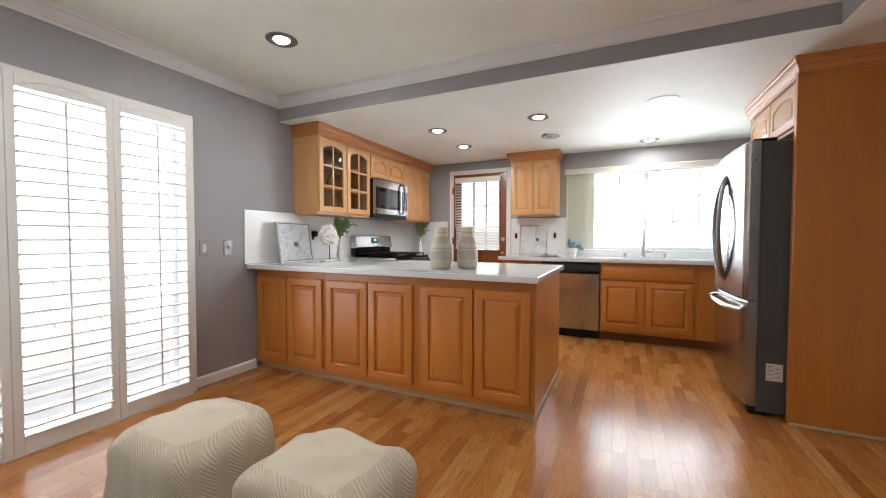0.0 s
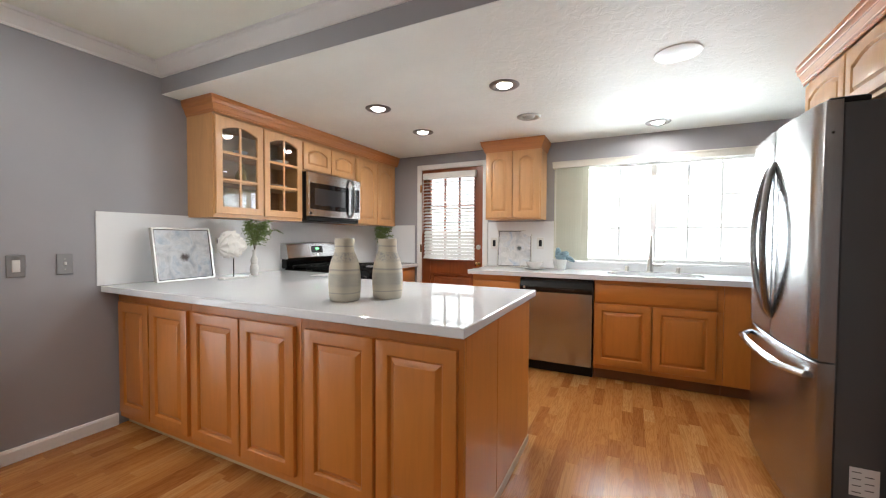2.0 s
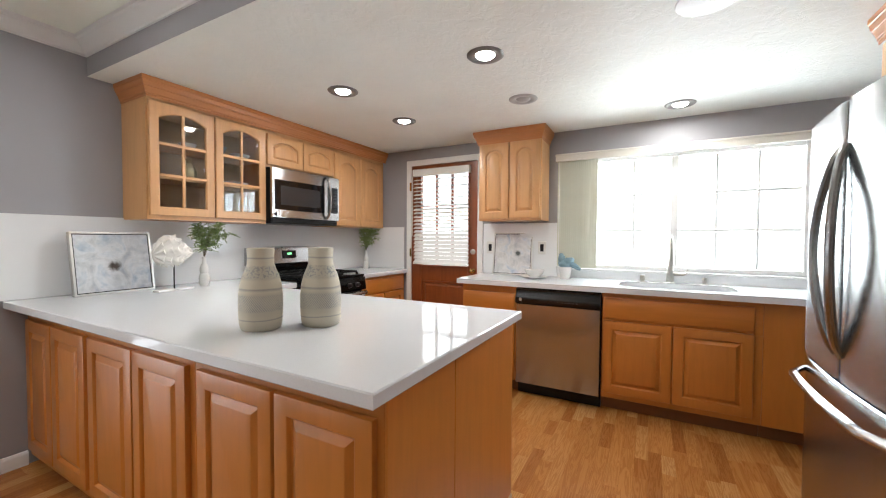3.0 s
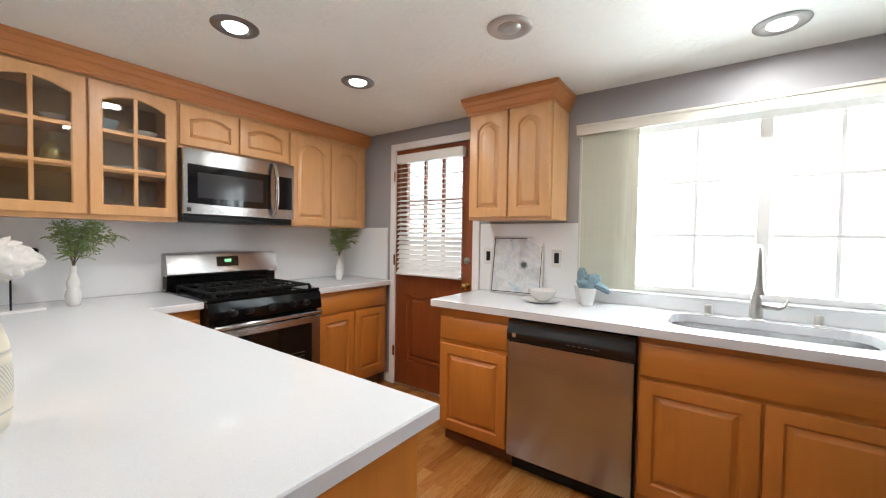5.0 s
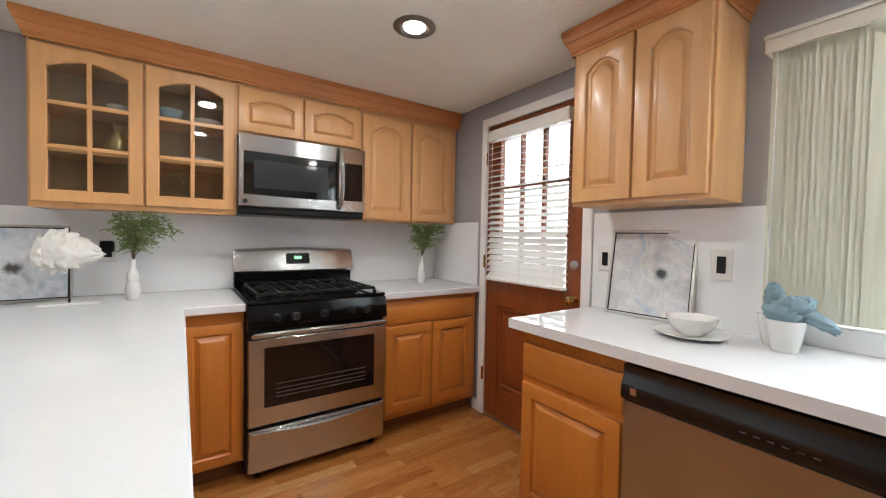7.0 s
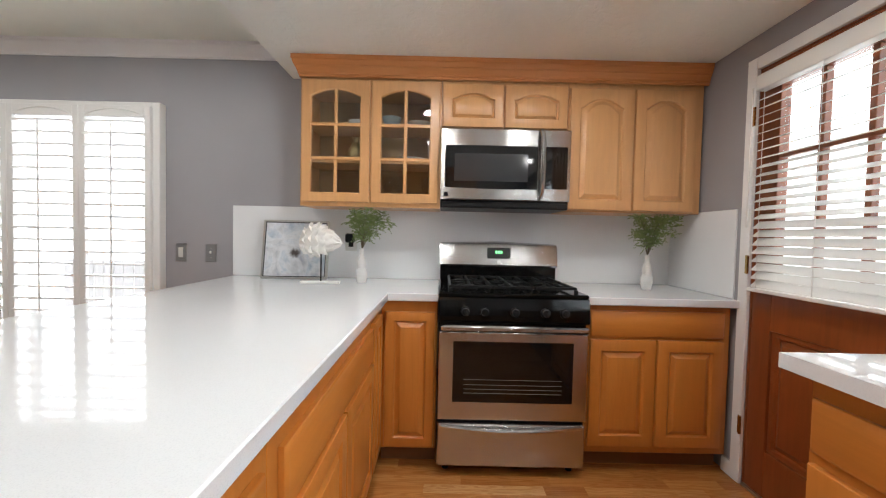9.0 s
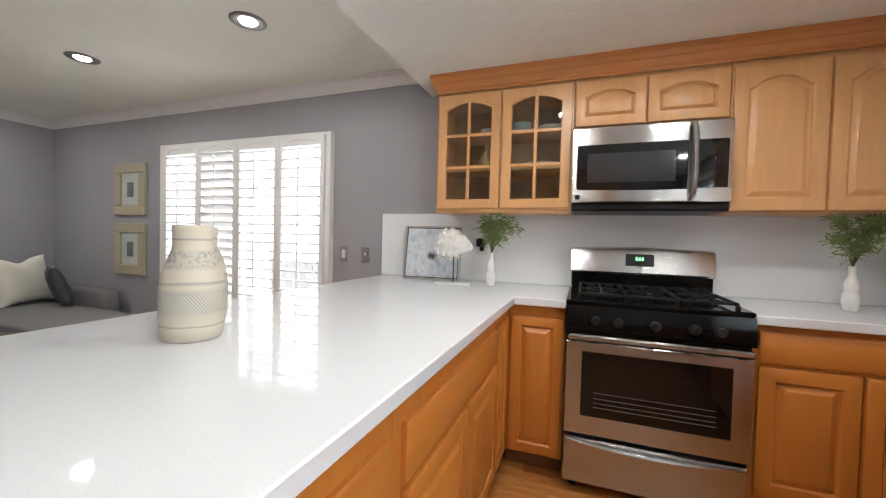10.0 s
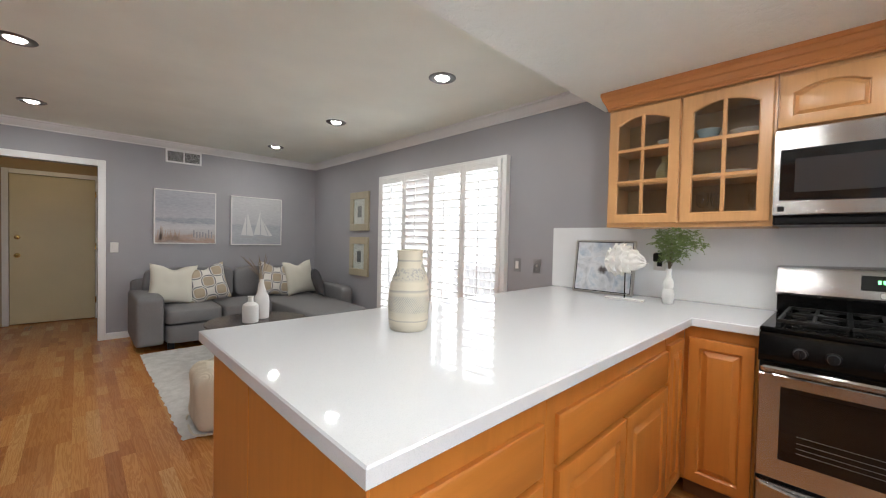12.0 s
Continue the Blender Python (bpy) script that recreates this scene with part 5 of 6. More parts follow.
part("cloth", bm, NAPKIN, t, smooth=60)

# dishes in the glazed cabinet
GOLD = mat("aged_gold_glaze", (0.42, 0.33, 0.16), 0.3, 0.7)
BLUEWARE = mat("pale_blue_glaze", (0.35, 0.45, 0.50), 0.25)
single("bottle", lathe([(0, 0), (0.04, 0), (0.048, 0.02), (0.046, 0.07), (0.028, 0.105), (0.016, 0.12), (0.018, 0.14), (0.022, 0.15), (0, 0.15)], 24), GOLD, "small gold ceramic bottle in the glazed cabinet", "bottle", at(0.20, 2.865, 1.6445))
for x, y, z, r, hh, mm, nm in ((0.18, 2.75, 1.3985, 0.07, 0.05, BLUEWARE, "bowl"), (0.18, 2.90, 1.3985, 0.06, 0.05, PORCELAIN, "bowl"), (0.18, 3.20, 1.6445, 0.10, 0.03, PORCELAIN, "plate"), (0.18, 3.08, 1.8645, 0.06, 0.06, BLUEWARE, "bowl"),
                            (0.18, 2.87, 1.8645, 0.055, 0.035, PORCELAIN, "bowl"), (0.18, 3.25, 1.8645, 0.075, 0.03, PORCELAIN, "plate")):
    single(nm, lathe([(0, 0), (r * 0.5, 0), (r * 0.6, hh * 0.1), (r, hh), (r * 0.96, hh), (r * 0.55, hh * 0.2), (0, hh * 0.15)], 28), mm, "small glazed dish in the glass-door cabinet", "dish", at(x, y, z), "cabinet dishes")
CLEARWARE = clear_glass("stemware_glass", (0.98, 0.985, 0.985), 1.5)
for y in (3.06, 3.13, 3.30):
    single("wine_glass", lathe([(0, 0), (0.03, 0), (0.03, 0.003), (0.004, 0.006), (0.004, 0.07), (0.028, 0.095), (0.034, 0.13), (0.030, 0.17), (0.0285, 0.17), (0.032, 0.13), (0.026, 0.098), (0, 0.076)], 20), CLEARWARE, "clear stemmed glass in the glazed cabinet", "glass", at(0.17, y, 1.3985), "stemmed glasses")

# ---- family room ----
KNIT = mat("cream_chevron_knit", (0.52, 0.47, 0.385), 0.95, 0.0, 0.2)
tc = node(KNIT, "ShaderNodeTexCoord")
sp = node(KNIT, "ShaderNodeSeparateXYZ")
join(KNIT, tc.outputs["Object"], sp.inputs["Vector"])
across = maths(KNIT, "ADD", sp.outputs["X"], sp.outputs["Y"])
zig = maths(KNIT, "PINGPONG", across, 0.055)
rib = maths(KNIT, "SINE", maths(KNIT, "MULTIPLY", maths(KNIT, "ADD", sp.outputs["Z"], maths(KNIT, "MULTIPLY", zig, 0.9)), 420.0))
col = maths(KNIT, "SINE", maths(KNIT, "MULTIPLY", across, 57.0))
fuzz = noise_of(KNIT, tc.outputs["Object"], 160.0, 3)
gate = ramp(KNIT, maths(KNIT, "ADD", maths(KNIT, "MULTIPLY", col, 0.5), 0.5), [(0.35, (0, 0, 0)), (0.55, (1, 1, 1))])
relief = maths(KNIT, "ADD", maths(KNIT, "MULTIPLY", maths(KNIT, "MULTIPLY", rib, gate), 0.5), maths(KNIT, "ADD", maths(KNIT, "MULTIPLY", fuzz, 0.5), maths(KNIT, "MULTIPLY", col, 0.15)))
join(KNIT, ramp(KNIT, relief, [(0.0, (0.55, 0.475, 0.37)), (0.5, (0.67, 0.595, 0.48))]), principled(KNIT).inputs["Base Color"])
bump(KNIT, relief, 0.6, 0.004)
TOPKNIT = painted("cream_soft_knit", (0.66, 0.59, 0.48), 0.95, 150, 0.9, 0.06)


def cushion(bm, w, d, h, puff=0.0, p=5.0, z0=0.0, n=36, m=14, wrinkle=0.0, seed=0.0, lo=-1.0, hi=1.0, close=(True, True)):
    """A rounded block, a superellipsoid with a puffed top and shallow creases."""
    loops = []
    for i in range(m + 1):
        b = math.pi * (lo + (hi - lo) * i / m) / 2
        cz, sz = abs(math.cos(b)) ** (2 / p), math.copysign(abs(math.sin(b)) ** (2 / p), math.sin(b))
        lp = []
        for k in range(n):
            a = 2 * math.pi * (k + 0.5) / n
            ca = math.copysign(abs(math.cos(a)) ** (2 / p), math.cos(a))
            sa = math.copysign(abs(math.sin(a)) ** (2 / p), math.sin(a))
            x, y, z = w / 2 * ca * max(cz, 0.001), d / 2 * sa * max(cz, 0.001), h / 2 * sz
            q = noise.noise((x * 4 + seed, y * 4, z * 4 + seed))
            fine = noise.noise((x * 13 + seed, y * 13, z * 11))
            z += puff * (1 - min(1, (2 * x / w) ** 2)) * (1 - min(1, (2 * y / d) ** 2)) * (1 if z > 0 else 0)
            lp.append((x * (1 + wrinkle * q) + wrinkle * 0.03 * fine, y * (1 + wrinkle * q), z0 + h / 2 + z + (wrinkle * 0.34 * h * q + wrinkle * 0.09 * fine if z > 0 else 0)))
        loops.append(lp)
    quad_loops(bm, loops, *close)


for x, y, hh, seed, r in ((1.362, 0.722, 0.390, 2.0, 2), (2.020, 0.762, 0.385, 7.5, -4)):
    t = thing("pouf", "cream chevron-knit square pouf with a slouching top", "pouf", at(x, y, 0.0155, r), "knitted poufs")
    bm = bmesh.new()
    cushion(bm, 0.50, 0.43, hh, 0.012, 5.5, n=72, m=28, wrinkle=0.20, seed=seed, lo=-1.0, hi=0.80, close=(True, False))
    part("side_panel", bm, KNIT, t, "chevron-ribbed knit side", smooth=60)
    bm = bmesh.new()
    cushion(bm, 0.50, 0.43, hh, 0.012, 5.5, n=72, m=12, wrinkle=0.20, seed=seed, lo=0.80, hi=1.0, close=(False, True))
    part("top_panel", bm, TOPKNIT, t, "soft creased knit top", smooth=60)
    part("piping", tube([(0.252 * math.copysign(abs(math.cos(a)) ** 0.4, math.cos(a)), 0.216 * math.copysign(abs(math.sin(a)) ** 0.4, math.sin(a)), 0.012) for a in [2 * math.pi * k / 40 for k in range(40)]], 0.006, 6), TOPKNIT, t)

RUG = mat("white_shag", (0.70, 0.68, 0.65), 1.0, 0.0, 0.1)
v = coords(RUG)
join(RUG, ramp(RUG, noise_of(RUG, v, 12.0, 6, 0.7), [(0.3, (0.58, 0.56, 0.53)), (0.65, (0.76, 0.745, 0.72))]), principled(RUG).inputs["Base Color"])
bump(RUG, noise_of(RUG, v, 90.0, 5, 0.7), 1.0, 0.012)
bm = bmesh.new()
RX, RY = 44, 64
grid = []
rng = random.Random(3)
for i in range(RX + 1):
    row = []
    for j in range(RY + 1):
        edge = i in (0, RX) or j in (0, RY)
        row.append(bm.verts.new((0.98 + 1.345 * i / RX + (rng.uniform(-0.008, 0.008) if edge else 0), -1.36 + 2.25 * j / RY + (rng.uniform(-0.008, 0.008) if edge else 0), 0.002 if edge else 0.013 + rng.uniform(-0.003, 0.003))))
    grid.append(row)
for i in range(RX):
    for j in range(RY):
        bm.faces.new((grid[i][j], grid[i + 1][j], grid[i + 1][j + 1], grid[i][j + 1]))
rug = thing("rug", "white shaggy area rug on the laminate floor", "rug")
part("shag", bm, RUG, rug, smooth=60)

SOFA = mat("charcoal_woven_fabric", (0.13, 0.125, 0.13), 0.9, 0.0, 0.25)
v = coords(SOFA)
weave = noise_of(SOFA, v, 320.0, 3)
join(SOFA, ramp(SOFA, weave, [(0.3, (0.15, 0.146, 0.15)), (0.7, (0.25, 0.243, 0.246))]), principled(SOFA).inputs["Base Color"])
bump(SOFA, weave, 0.4, 0.002)
sofa = thing("sofa", "charcoal grey fabric sectional sofa with a chaise", "sofa", at(0, 0, 0))


def block(name, x0, x1, y0, y1, z0, z1, puff=0.0, p=9.0, wrinkle=0.02, seed=0.0):
    bm = bmesh.new()
    cushion(bm, x1 - x0, y1 - y0, z1 - z0, puff, p, wrinkle=wrinkle, seed=seed, n=44, m=18)
    return part(name, bm, SOFA, sofa, m=at((x0 + x1) / 2, (y0 + y1) / 2, z0), smooth=60)


SB, SF = -2.27, -1.36
block("base", 0.10, 2.10, SB, SF + 0.02, 0.06, 0.27, p=14, wrinkle=0.0)
block("chaise_base", 0.10, 0.97, SF - 0.02, -0.30, 0.06, 0.27, p=14, wrinkle=0.0)
block("arm", 2.11, 2.36, SB, SF, 0.055, 0.585, 0.01, 12)
block("arm", 0.05, 0.24, SB, -0.98, 0.055, 0.60, 0.01, 10)
block("seat_cushion", 1.55, 2.105, -2.02, SF + 0.03, 0.272, 0.435, 0.02, 8, 0.03, 1.0)
block("seat_cushion", 0.98, 1.545, -2.02, SF + 0.03, 0.272, 0.435, 0.02, 8, 0.03, 4.0)
block("chaise_cushion", 0.25, 0.975, -2.02, -0.26, 0.272, 0.435, 0.02, 10, 0.03, 6.0)
block("back_rest", 0.10, 2.34, SB, -2.10, 0.27, 0.72, 0.0, 12, 0.0)
block("back_cushion", 1.27, 2.24, -2.16, -1.98, 0.435, 0.84, 0.0, 6, 0.05, 2.0)
block("back_cushion", 0.26, 1.26, -2.16, -1.98, 0.435, 0.83, 0.0, 6, 0.05, 5.0)
for x, y in ((2.05, -1.42), (2.05, -2.2), (0.18, -2.2), (0.2, -0.38), (0.9, -0.38)):
    part("leg", box(x - 0.03, x + 0.03, y - 0.03, y + 0.03, 0.0155 if x > 0.97 and y > -1.37 else 0.0, 0.075, 0.003), BLACKPLASTIC, sofa)

WHITELINEN = painted("ivory_linen", (0.68, 0.65, 0.56), 0.9, 300, 0.4, 0.04)
PATTERN = mat("quatrefoil_print", (0.7, 0.7, 0.7), 0.85)
tc = node(PATTERN, "ShaderNodeTexCoord")
sp = node(PATTERN, "ShaderNodeSeparateXYZ")
join(PATTERN, tc.outputs["Object"], sp.inputs["Vector"])
waves = []
for axis in ("X", "Z"):
    once = maths(PATTERN, "COSINE", maths(PATTERN, "MULTIPLY", sp.outputs[axis], 26.0))
    thrice = maths(PATTERN, "COSINE", maths(PATTERN, "MULTIPLY", sp.outputs[axis], 78.0))
    waves.append(maths(PATTERN, "SUBTRACT", once, maths(PATTERN, "MULTIPLY", thrice, 0.14)))
a1 = maths(PATTERN, "MULTIPLY", maths(PATTERN, "ABSOLUTE", maths(PATTERN, "ADD", waves[0], waves[1])), 0.5)
INK, CLOTH, TAN = (0.13, 0.135, 0.15), (0.70, 0.68, 0.63), (0.43, 0.35, 0.25)
join(PATTERN, ramp(PATTERN, a1, [(0.0, CLOTH), (0.13, CLOTH), (0.15, INK), (0.33, INK), (0.35, CLOTH), (0.50, CLOTH), (0.53, TAN), (1.0, TAN)]), principled(PATTERN).inputs["Base Color"])
CHARCOAL = painted("dark_grey_velvet", (0.07, 0.07, 0.075), 0.8, 200, 0.4, 0.1)


def pillow(material, label, x, y, z, size, turn, lean, roll=0.0, seed=1.0):
    """A scatter cushion with a dented top edge and pointed corners, standing on its lower edge."""
    bm = bmesh.new()
    n = 18
    front, back = [], []
    for sgn, store in ((-1, front), (1, back)):
        for i in range(n + 1):
            row = []
            for j in range(n + 1):
                u, w = 2 * i / n - 1, 2 * j / n - 1
                th = 0.30 * max(0.0, (1 - u ** 4) * (1 - w ** 4)) ** 0.6
                zz = w * (1 - 0.10 * (1 - u * u))
                if w > 0:
                    zz -= 0.20 * w * math.exp(-(u / 0.35) ** 2)
                xx = u * (1 - 0.09 * (1 - w * w))
                q = 0.03 * noise.noise((u * 2 + seed, w * 2, sgn))
                row.append((size / 2 * xx, sgn * size / 2 * (th + q * (1 - max(abs(u), abs(w)) ** 6)), size / 2 * (zz + 1)))
            store.append(row)
    for store in (front, back):
        vs = [[bm.verts.new(p) for p in row] for row in store]
        for i in range(n):
            for j in range(n):
                bm.faces.new((vs[i][j], vs[i + 1][j], vs[i + 1][j + 1], vs[i][j + 1]))
    bmesh.ops.remove_doubles(bm, verts=bm.verts[:], dist=0.0006)
    return single("throw_pillow", bm, material, label, "pillow", at(x, y, z, turn) @ pose(0, 0, 0, lean, roll, 0), "throw pillows", smooth=70)


pillow(WHITELINEN, "plump ivory linen throw pillow on the sofa", 2.01, -1.70, 0.447, 0.47, 172, -14, 4, 1.0)
pillow(PATTERN, "quatrefoil-print throw pillow in navy, white and tan", 1.60, -1.68, 0.447, 0.47, 186, -18, -8, 2.0)
pillow(PATTERN, "quatrefoil-print throw pillow in navy, white and tan", 0.86, -1.68, 0.452, 0.46, 176, -16, 8, 3.0)
pillow(WHITELINEN, "plump ivory linen throw pillow on the sofa", 0.47, -1.66, 0.452, 0.48, 196, -14, -3, 4.0)
pillow(CHARCOAL, "dark grey throw pillow in the sofa's corner", 0.34, -1.32, 0.452, 0.40, 250, -18, 5, 5.0)

ESPRESSO = wooden("espresso_stained_wood", (0.030, 0.017, 0.012), "x", 0.25, 0.3)
t = thing("coffee_table", "round dark espresso wood coffee table", "table", at(1.48, -0.38, 0.0155))
part("tabletop", lathe([(0, 0.372), (0.44, 0.372), (0.462, 0.380), (0.47, 0.392), (0.465, 0.402), (0.45, 0.405), (0, 0.405)], 56), ESPRESSO, t)
part("apron", lathe([(0.36, 0.31), (0.36, 0.3715), (0.34, 0.3715), (0.34, 0.31)], 40), ESPRESSO, t)
for a in (45, 135, 225, 315):
    c, s = math.cos(radians(a)), math.sin(radians(a))
    part("leg", tube([(0.33 * c, 0.33 * s, 0.0), (0.31 * c, 0.31 * s, 0.371)], [0.016, 0.026], 10), ESPRESSO, t)
WHITEGLAZE = painted("matt_white_glaze", (0.76, 0.75, 0.73), 0.5, 40, 0.2, 0.05)
single("bottle_vase", lathe([(0, 0), (0.066, 0), (0.072, 0.008), (0.073, 0.15), (0.068, 0.172), (0.045, 0.188), (0.026, 0.198), (0.024, 0.235), (0.028, 0.252), (0.022, 0.252), (0.018, 0.20), (0, 0.19)], 32), WHITEGLAZE,
       "squat white ceramic bottle vase on the coffee table", "vase", at(1.575, -0.32, 0.4215))
single("bottle_vase", lathe([(0, 0), (0.064, 0), (0.070, 0.008), (0.071, 0.19), (0.064, 0.225), (0.046, 0.25), (0.040, 0.275), (0.028, 0.32), (0.018, 0.36), (0.020, 0.40), (0.015, 0.40), (0.012, 0.36), (0, 0.28)], 32), WHITEGLAZE,
       "tall white ceramic bottle vase on the coffee table", "vase", at(1.425, -0.46, 0.4215))
PAMPAS = mat("dried_pampas", (0.30, 0.23, 0.17), 0.9)
t = thing("dried_grass", "dried brown grass stems in a white bottle", "plant", at(1.425, -0.46, 0.4215))
bm = bmesh.new()
rng = random.Random(12)
for i in range(12):
    a, far, top = rng.uniform(0, 6.28), rng.uniform(0.03, 0.11), rng.uniform(0.52, 0.66)
    if i < 4:
        a, far = rng.uniform(-0.6, 0.5), rng.uniform(0.12, 0.24)
    pts = [(far * math.cos(a) * u ** 1.5, far * math.sin(a) * u ** 1.5, 0.36 + (top - 0.36) * u) for u in (0, 0.25, 0.5, 0.75, 1.0)]
    add_tube(bm, pts, [0.0015, 0.0015, 0.0025, 0.004, 0.001], 5)
part("stem", bm, PAMPAS, t)

# ---- pictures of the family room ----
WHITEFRAME = painted("white_picture_frame", (0.78, 0.77, 0.75), 0.35, 60, 0.03, 0.01)


def scene_paint(name, stops, size, noise_scale, amount):
    """A painted view: bands by height, broken up with brush marks."""
    m = mat(name, (0.5, 0.5, 0.5), 0.6)
    tc = node(m, "ShaderNodeTexCoord")
    s = node(m, "ShaderNodeSeparateXYZ")
    join(m, tc.outputs["Object"], s.inputs["Vector"])
    mp = node(m, "ShaderNodeMapping", Scale=(0.7, 1, 2.0))
    join(m, tc.outputs["Object"], mp.inputs["Vector"])
    n = noise_of(m, mp.outputs["Vector"], noise_scale, 5, 0.6, 0.6)
    low = maths(m, "SUBTRACT", 1.0, maths(m, "DIVIDE", s.outputs["Z"], size))
    u = maths(m, "ADD", maths(m, "DIVIDE", s.outputs["Z"], size), maths(m, "MULTIPLY", maths(m, "SUBTRACT", n, 0.5), maths(m, "MULTIPLY", low, amount)))
    c = ramp(m, u, stops)
    join(m, mixed(m, 0.25, c, ramp(m, noise_of(m, mp.outputs["Vector"], 30.0, 3), [(0.3, (0.30, 0.31, 0.35)), (0.7, (0.62, 0.62, 0.64))])), principled(m).inputs["Base Color"])
    return m


BEACH = scene_paint("beach_painting", [(0.0, (0.30, 0.22, 0.18)), (0.10, (0.42, 0.25, 0.16)), (0.20, (0.52, 0.50, 0.50)), (0.30, (0.60, 0.59, 0.60)), (0.40, (0.50, 0.50, 0.53)), (0.43, (0.28, 0.30, 0.36)), (0.48, (0.33, 0.35, 0.41)), (0.50, (0.46, 0.46, 0.50)), (0.75, (0.40, 0.41, 0.46)), (1.0, (0.46, 0.47, 0.51))], 0.68, 5.0, 0.35)
BOATS = scene_paint("sailboat_painting", [(0.0, (0.34, 0.36, 0.40)), (0.25, (0.42, 0.44, 0.47)), (0.40, (0.36, 0.38, 0.42)), (0.45, (0.50, 0.50, 0.52)), (1.0, (0.60, 0.60, 0.60))], 0.68, 6.0, 0.25)
SAIL = painted("pale_sail_paint", (0.66, 0.66, 0.65), 0.6, 60, 0.1, 0.1)
HULL = painted("grey_hull_paint", (0.42, 0.42, 0.44), 0.6, 60, 0.1, 0.1)
DUNE = painted("rust_dune_grass_paint", (0.50, 0.38, 0.30), 0.7, 50, 0.1, 0.25)
FENCEPAINT = painted("slate_post_paint", (0.26, 0.27, 0.30), 0.7, 50, 0.1, 0.2)
pic = canvas("beach_picture", "white-framed painting of a grey beach with rust dune grass", at(2.106, YS + 0.034, 1.134, 180), 0.682, 0.69, WHITEFRAME, BEACH, 0.014, 0.032, "sofa wall pictures")
rng = random.Random(21)
for i in range(26):
    x = rng.uniform(0.03, 0.26)
    bm = bmesh.new()
    hgt = rng.uniform(0.05, 0.13) * (1.2 - x * 2)
    quad_loops(bm, [[(x - 0.006, y, 0.05), (x + 0.007, y, 0.05), (x + 0.014, y, 0.10 + hgt), (x + 0.011, y, 0.09 + hgt)] for y in (0.0056, 0.0051)])
    part("dune_grass", bm, DUNE, pic)
for i in range(7):
    x = 0.42 + i * 0.034
    part("painted_post", box(x, x + 0.012, 0.0050, 0.0056, 0.07 + rng.uniform(0, 0.02), 0.16 + rng.uniform(-0.02, 0.03)), FENCEPAINT, pic)
pic = canvas("sailboat_picture", "white-framed pale painting of two sailing boats", at(1.24, YS + 0.034, 1.124, 180), 0.695, 0.69, WHITEFRAME, BOATS, 0.014, 0.032, "sofa wall pictures")
for pts in (((0.13, 0.14), (0.20, 0.14), (0.195, 0.42)), ((0.205, 0.14), (0.30, 0.13), (0.215, 0.46)), ((0.40, 0.15), (0.50, 0.13), (0.40, 0.40)), ((0.30, 0.15), (0.385, 0.15), (0.39, 0.50)), ((0.51, 0.13), (0.56, 0.14), (0.42, 0.36))):
    bm = bmesh.new()
    quad_loops(bm, [[(x, y, z) for x, z in pts] for y in (0.0056, 0.0050)])
    part("painted_sail", bm, SAIL, pic, "pale painted sail")
for x0, x1 in ((0.11, 0.30), (0.32, 0.55)):
    bm = bmesh.new()
    quad_loops(bm, [[(x0, y, 0.125), (x0 + 0.03, y, 0.10), (x1 - 0.03, y, 0.10), (x1, y, 0.125)] for y in (0.0056, 0.0050)])
    part("painted_hull", bm, HULL, pic, "grey painted hull")

CHAMPAGNE = wooden("champagne_wood_frame", (0.46, 0.41, 0.29), "z", 0.5, 0.1, 0.15)
MATBOARD = mat("white_mat_board", (0.74, 0.73, 0.70), 0.8)
PHOTO = painted("grey_photograph", (0.20, 0.20, 0.21), 0.4, 20, 0.0, 0.6)
for z in (1.358, 0.748):
    t = thing("framed_print", "wide champagne wooden frame with a small grey photograph", "picture", at(0.0005, -1.16, z, 90), "stacked wall frames")
    w, hh, f = 0.47, 0.527, 0.095
    for x0, x1, a, b in ((0, w, 0, f), (0, w, hh - f, hh), (0, f, f + 0.0005, hh - f - 0.0005), (w - f, w, f + 0.0005, hh - f - 0.0005)):
        part("frame_rail", box(x0, x1, -0.03, -0.001, a, b, 0.005), CHAMPAGNE, t)
    part("mat_board", box(f, w - f, -0.014, -0.006, f, hh - f), MATBOARD, t)
    part("photograph", box(0.185, 0.285, -0.0155, -0.0142, 0.185, 0.335), PHOTO, t)
    part("glazing", box(f, w - f, -0.0185, -0.0172, f, hh - f), GLASS, t, smooth=0)

# ---- return-air vent above the pictures ----
t = thing("wall_vent", "white return-air grille with two slatted fields", "vent", at(1.988, YS + 0.001, 2.167, 180))
# Flat sheet coloured dark for the shade inside the duct.
VENTSHADE = mat("duct_shade", (0.10, 0.10, 0.10), 0.8)
w, hh = 0.394, 0.166
part("backing", box(0.012, w - 0.012, -0.004, -0.0005, 0.012, hh - 0.012), VENTSHADE, t)
for x0, x1, a, b in ((0, w, 0, 0.022), (0, w, hh - 0.022, hh), (0, 0.022, 0.022, hh - 0.022), (w - 0.022, w, 0.022, hh - 0.022), (w / 2 - 0.008, w / 2 + 0.008, 0.022, hh - 0.022)):
    part("frame_bar", box(x0, x1, -0.012, -0.0045, a, b, 0.002), TRIM, t)
slat_m = mesh_of("slat", box(-0.082, 0.082, -0.006, 0.006, -0.0008, 0.0008), TRIM)
for k in range(2):
    for i in range(10):
        piece("slat", slat_m, t, pose(0.022 + 0.083 + k * 0.182, -0.009, 0.03 + i * 0.0116, 4, 0, 0))

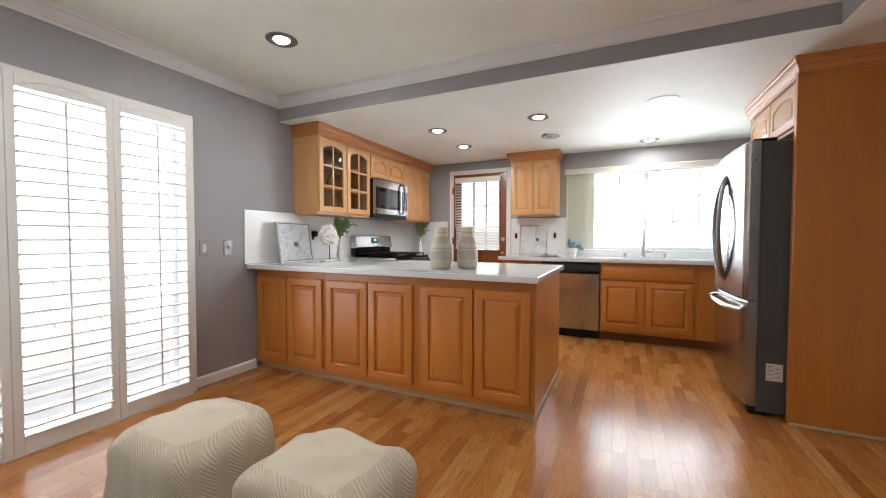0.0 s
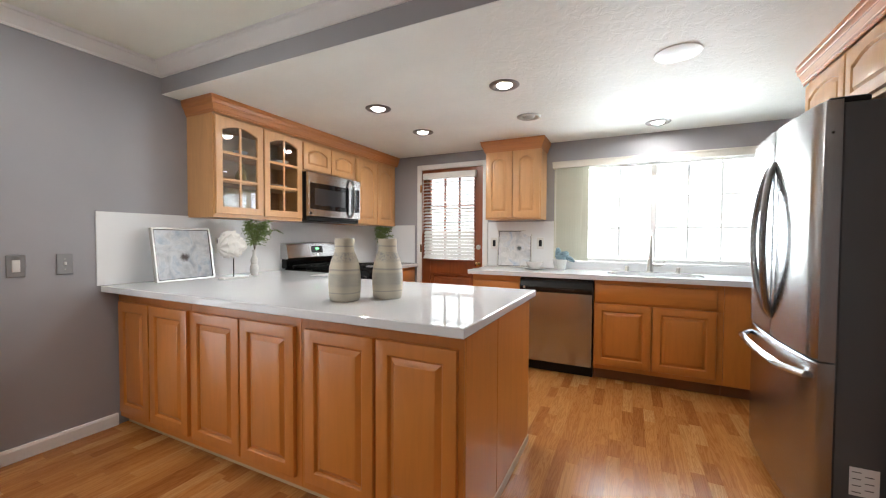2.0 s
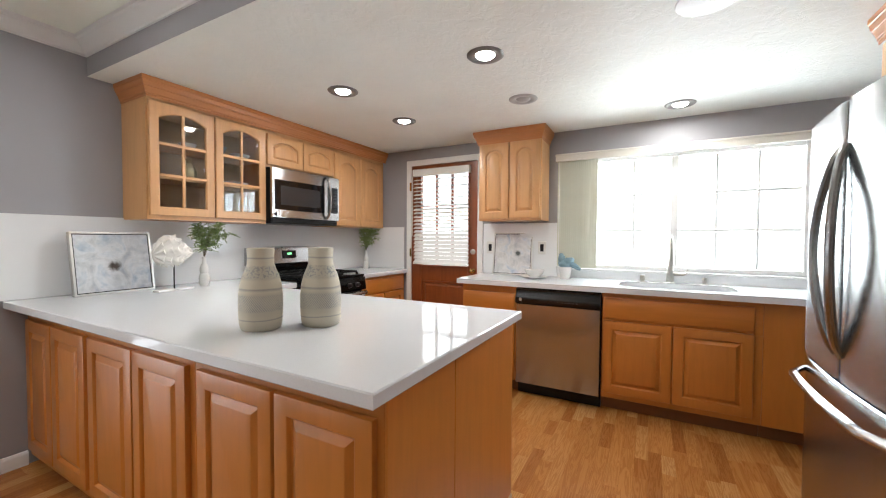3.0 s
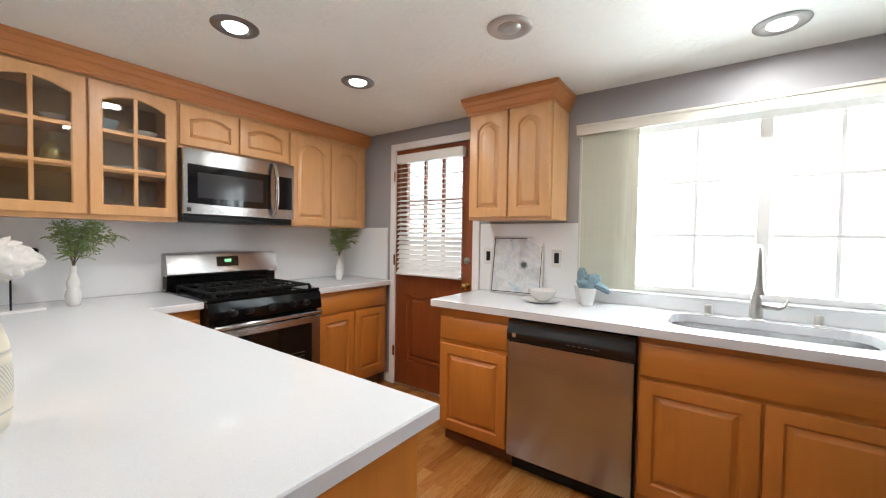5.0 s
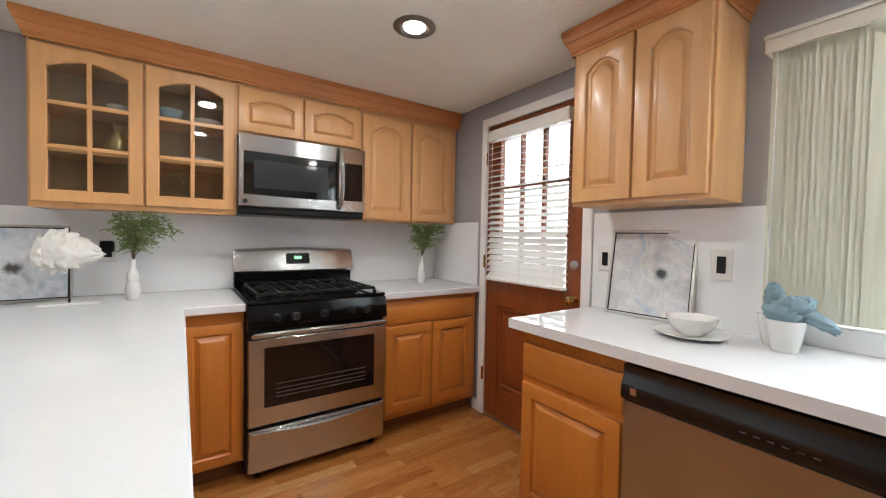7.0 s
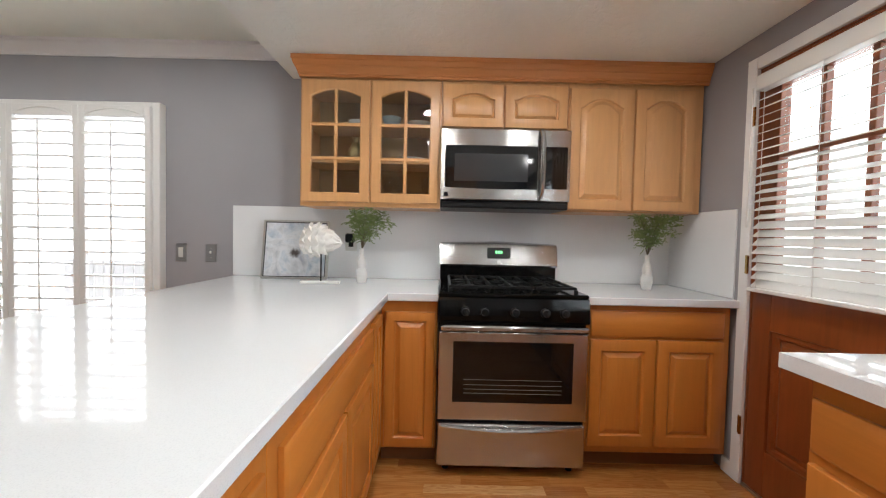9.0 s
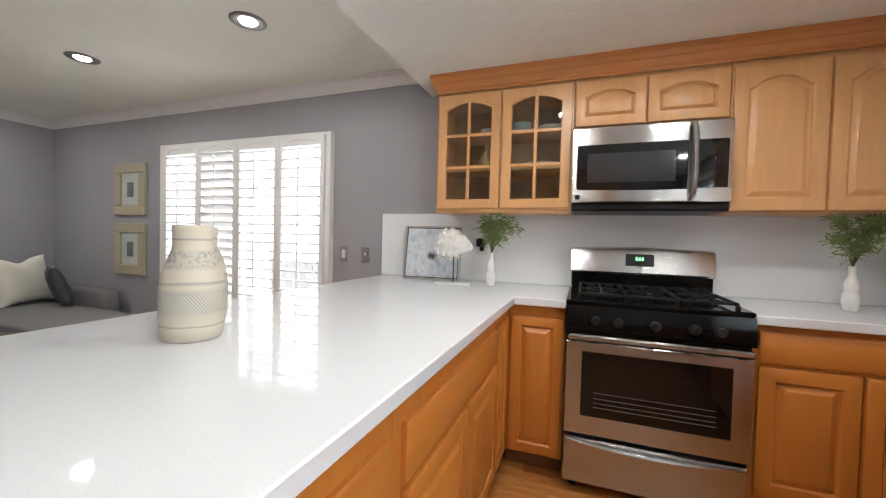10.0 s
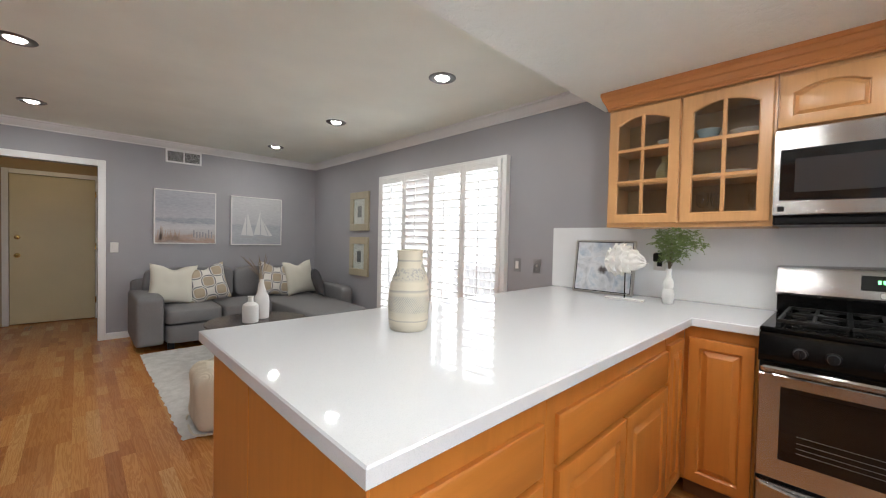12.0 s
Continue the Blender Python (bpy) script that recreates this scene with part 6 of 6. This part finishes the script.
# ---- laminate floor strips ----
LAM = mat("oak_laminate", (0.4, 0.2, 0.08), 0.25, spec=0.42)
info = node(LAM, "ShaderNodeObjectInfo")
geo = node(LAM, "ShaderNodeNewGeometry")
pick = maths(LAM, "FRACT", maths(LAM, "ADD", info.outputs["Random"], geo.outputs["Random Per Island"]))
gv = node(LAM, "ShaderNodeVectorMath")
gv.operation = "MULTIPLY_ADD"
join(LAM, pick, gv.inputs[0])
gv.inputs[1].default_value = (31.0, 17.0, 5.0)
join(LAM, geo.outputs["Position"], gv.inputs[2])
mp = node(LAM, "ShaderNodeMapping", Scale=(21, 1.15, 8))
join(LAM, gv.outputs[0], mp.inputs["Vector"])
fig = noise_of(LAM, mp.outputs["Vector"], 1.0, 3, 0.5, 1.6)
rings = node(LAM, "ShaderNodeMath")
rings.operation = "SINE"
join(LAM, maths(LAM, "MULTIPLY", fig, 55.0), rings.inputs[0])
fine = noise_of(LAM, mp.outputs["Vector"], 9.0, 4, 0.6)
tone = ramp(LAM, pick, [(0.0, (0.37, 0.140, 0.038)), (0.25, (0.445, 0.180, 0.048)), (0.5, (0.49, 0.206, 0.056)), (0.75, (0.53, 0.234, 0.067)), (0.93, (0.55, 0.266, 0.086)), (1.0, (0.58, 0.305, 0.11))])
grain = ramp(LAM, maths(LAM, "MULTIPLY", maths(LAM, "ADD", rings.outputs[0], fine), 0.5), [(0.0, (0.80, 0.72, 0.64)), (0.30, (0.95, 0.935, 0.92)), (0.8, (1.0, 1.0, 1.0))])
join(LAM, mixed(LAM, 0.9, tone, grain, "MULTIPLY"), principled(LAM).inputs["Base Color"])
rr = node(LAM, "ShaderNodeMapRange")
join(LAM, noise_of(LAM, geo.outputs["Position"], 2.2, 4), rr.inputs["Value"])
rr.inputs["To Min"].default_value, rr.inputs["To Max"].default_value = 0.19, 0.27
join(LAM, rr.outputs["Result"], principled(LAM).inputs["Roughness"])
bump(LAM, fine, 0.05, 0.0006)

floor = setting("floor", boxes((-0.14, XE, YS - 0.12, YN + 0.1, -0.0115, -0.0065), (1.95, 4.3, -4.0, YS - 0.12, -0.0115, -0.0065)), TOEKICK, "glossy honey oak laminate strip floor", "floor", 0)
STRIP = 0.067
lengths = (0.20, 0.27, 0.34, 0.44, 0.58)


def strip_mesh(length):
    return mesh_of("plank", box(0.0001, STRIP - 0.0001, 0.0001, length - 0.0001, -0.006, 0.0, 0.0003), LAM, 0)


strips = {l: strip_mesh(l) for l in lengths}
rest = bmesh.new()
rng = random.Random(5)
near = 0
for col in range(int((XE - 0.0) / STRIP) + 1):
    x = col * STRIP
    y = -4.0 if 1.97 < x < 4.2 else YS
    y -= rng.uniform(0, 0.3) if y > -3 else 0.0
    while y < YN:
        l = rng.choice(lengths)
        mid = y + l / 2
        if 2.47 < x < 3.62 and 1.3 < mid < 4.4 and near < 300:
            piece("plank", strips[l], floor, at(x, y, 0))
            near += 1
        else:
            y1 = min(y + l, YN + 0.02)
            add_box(rest, x + 0.0001, min(x + STRIP, XE) - 0.0001, max(y, -4.0) + 0.0001, y1 - 0.0001, -0.006, 0.0, 0.0003)
        y += l
tagged(part("planks", rest, LAM, floor, smooth=0), kind="stuff")
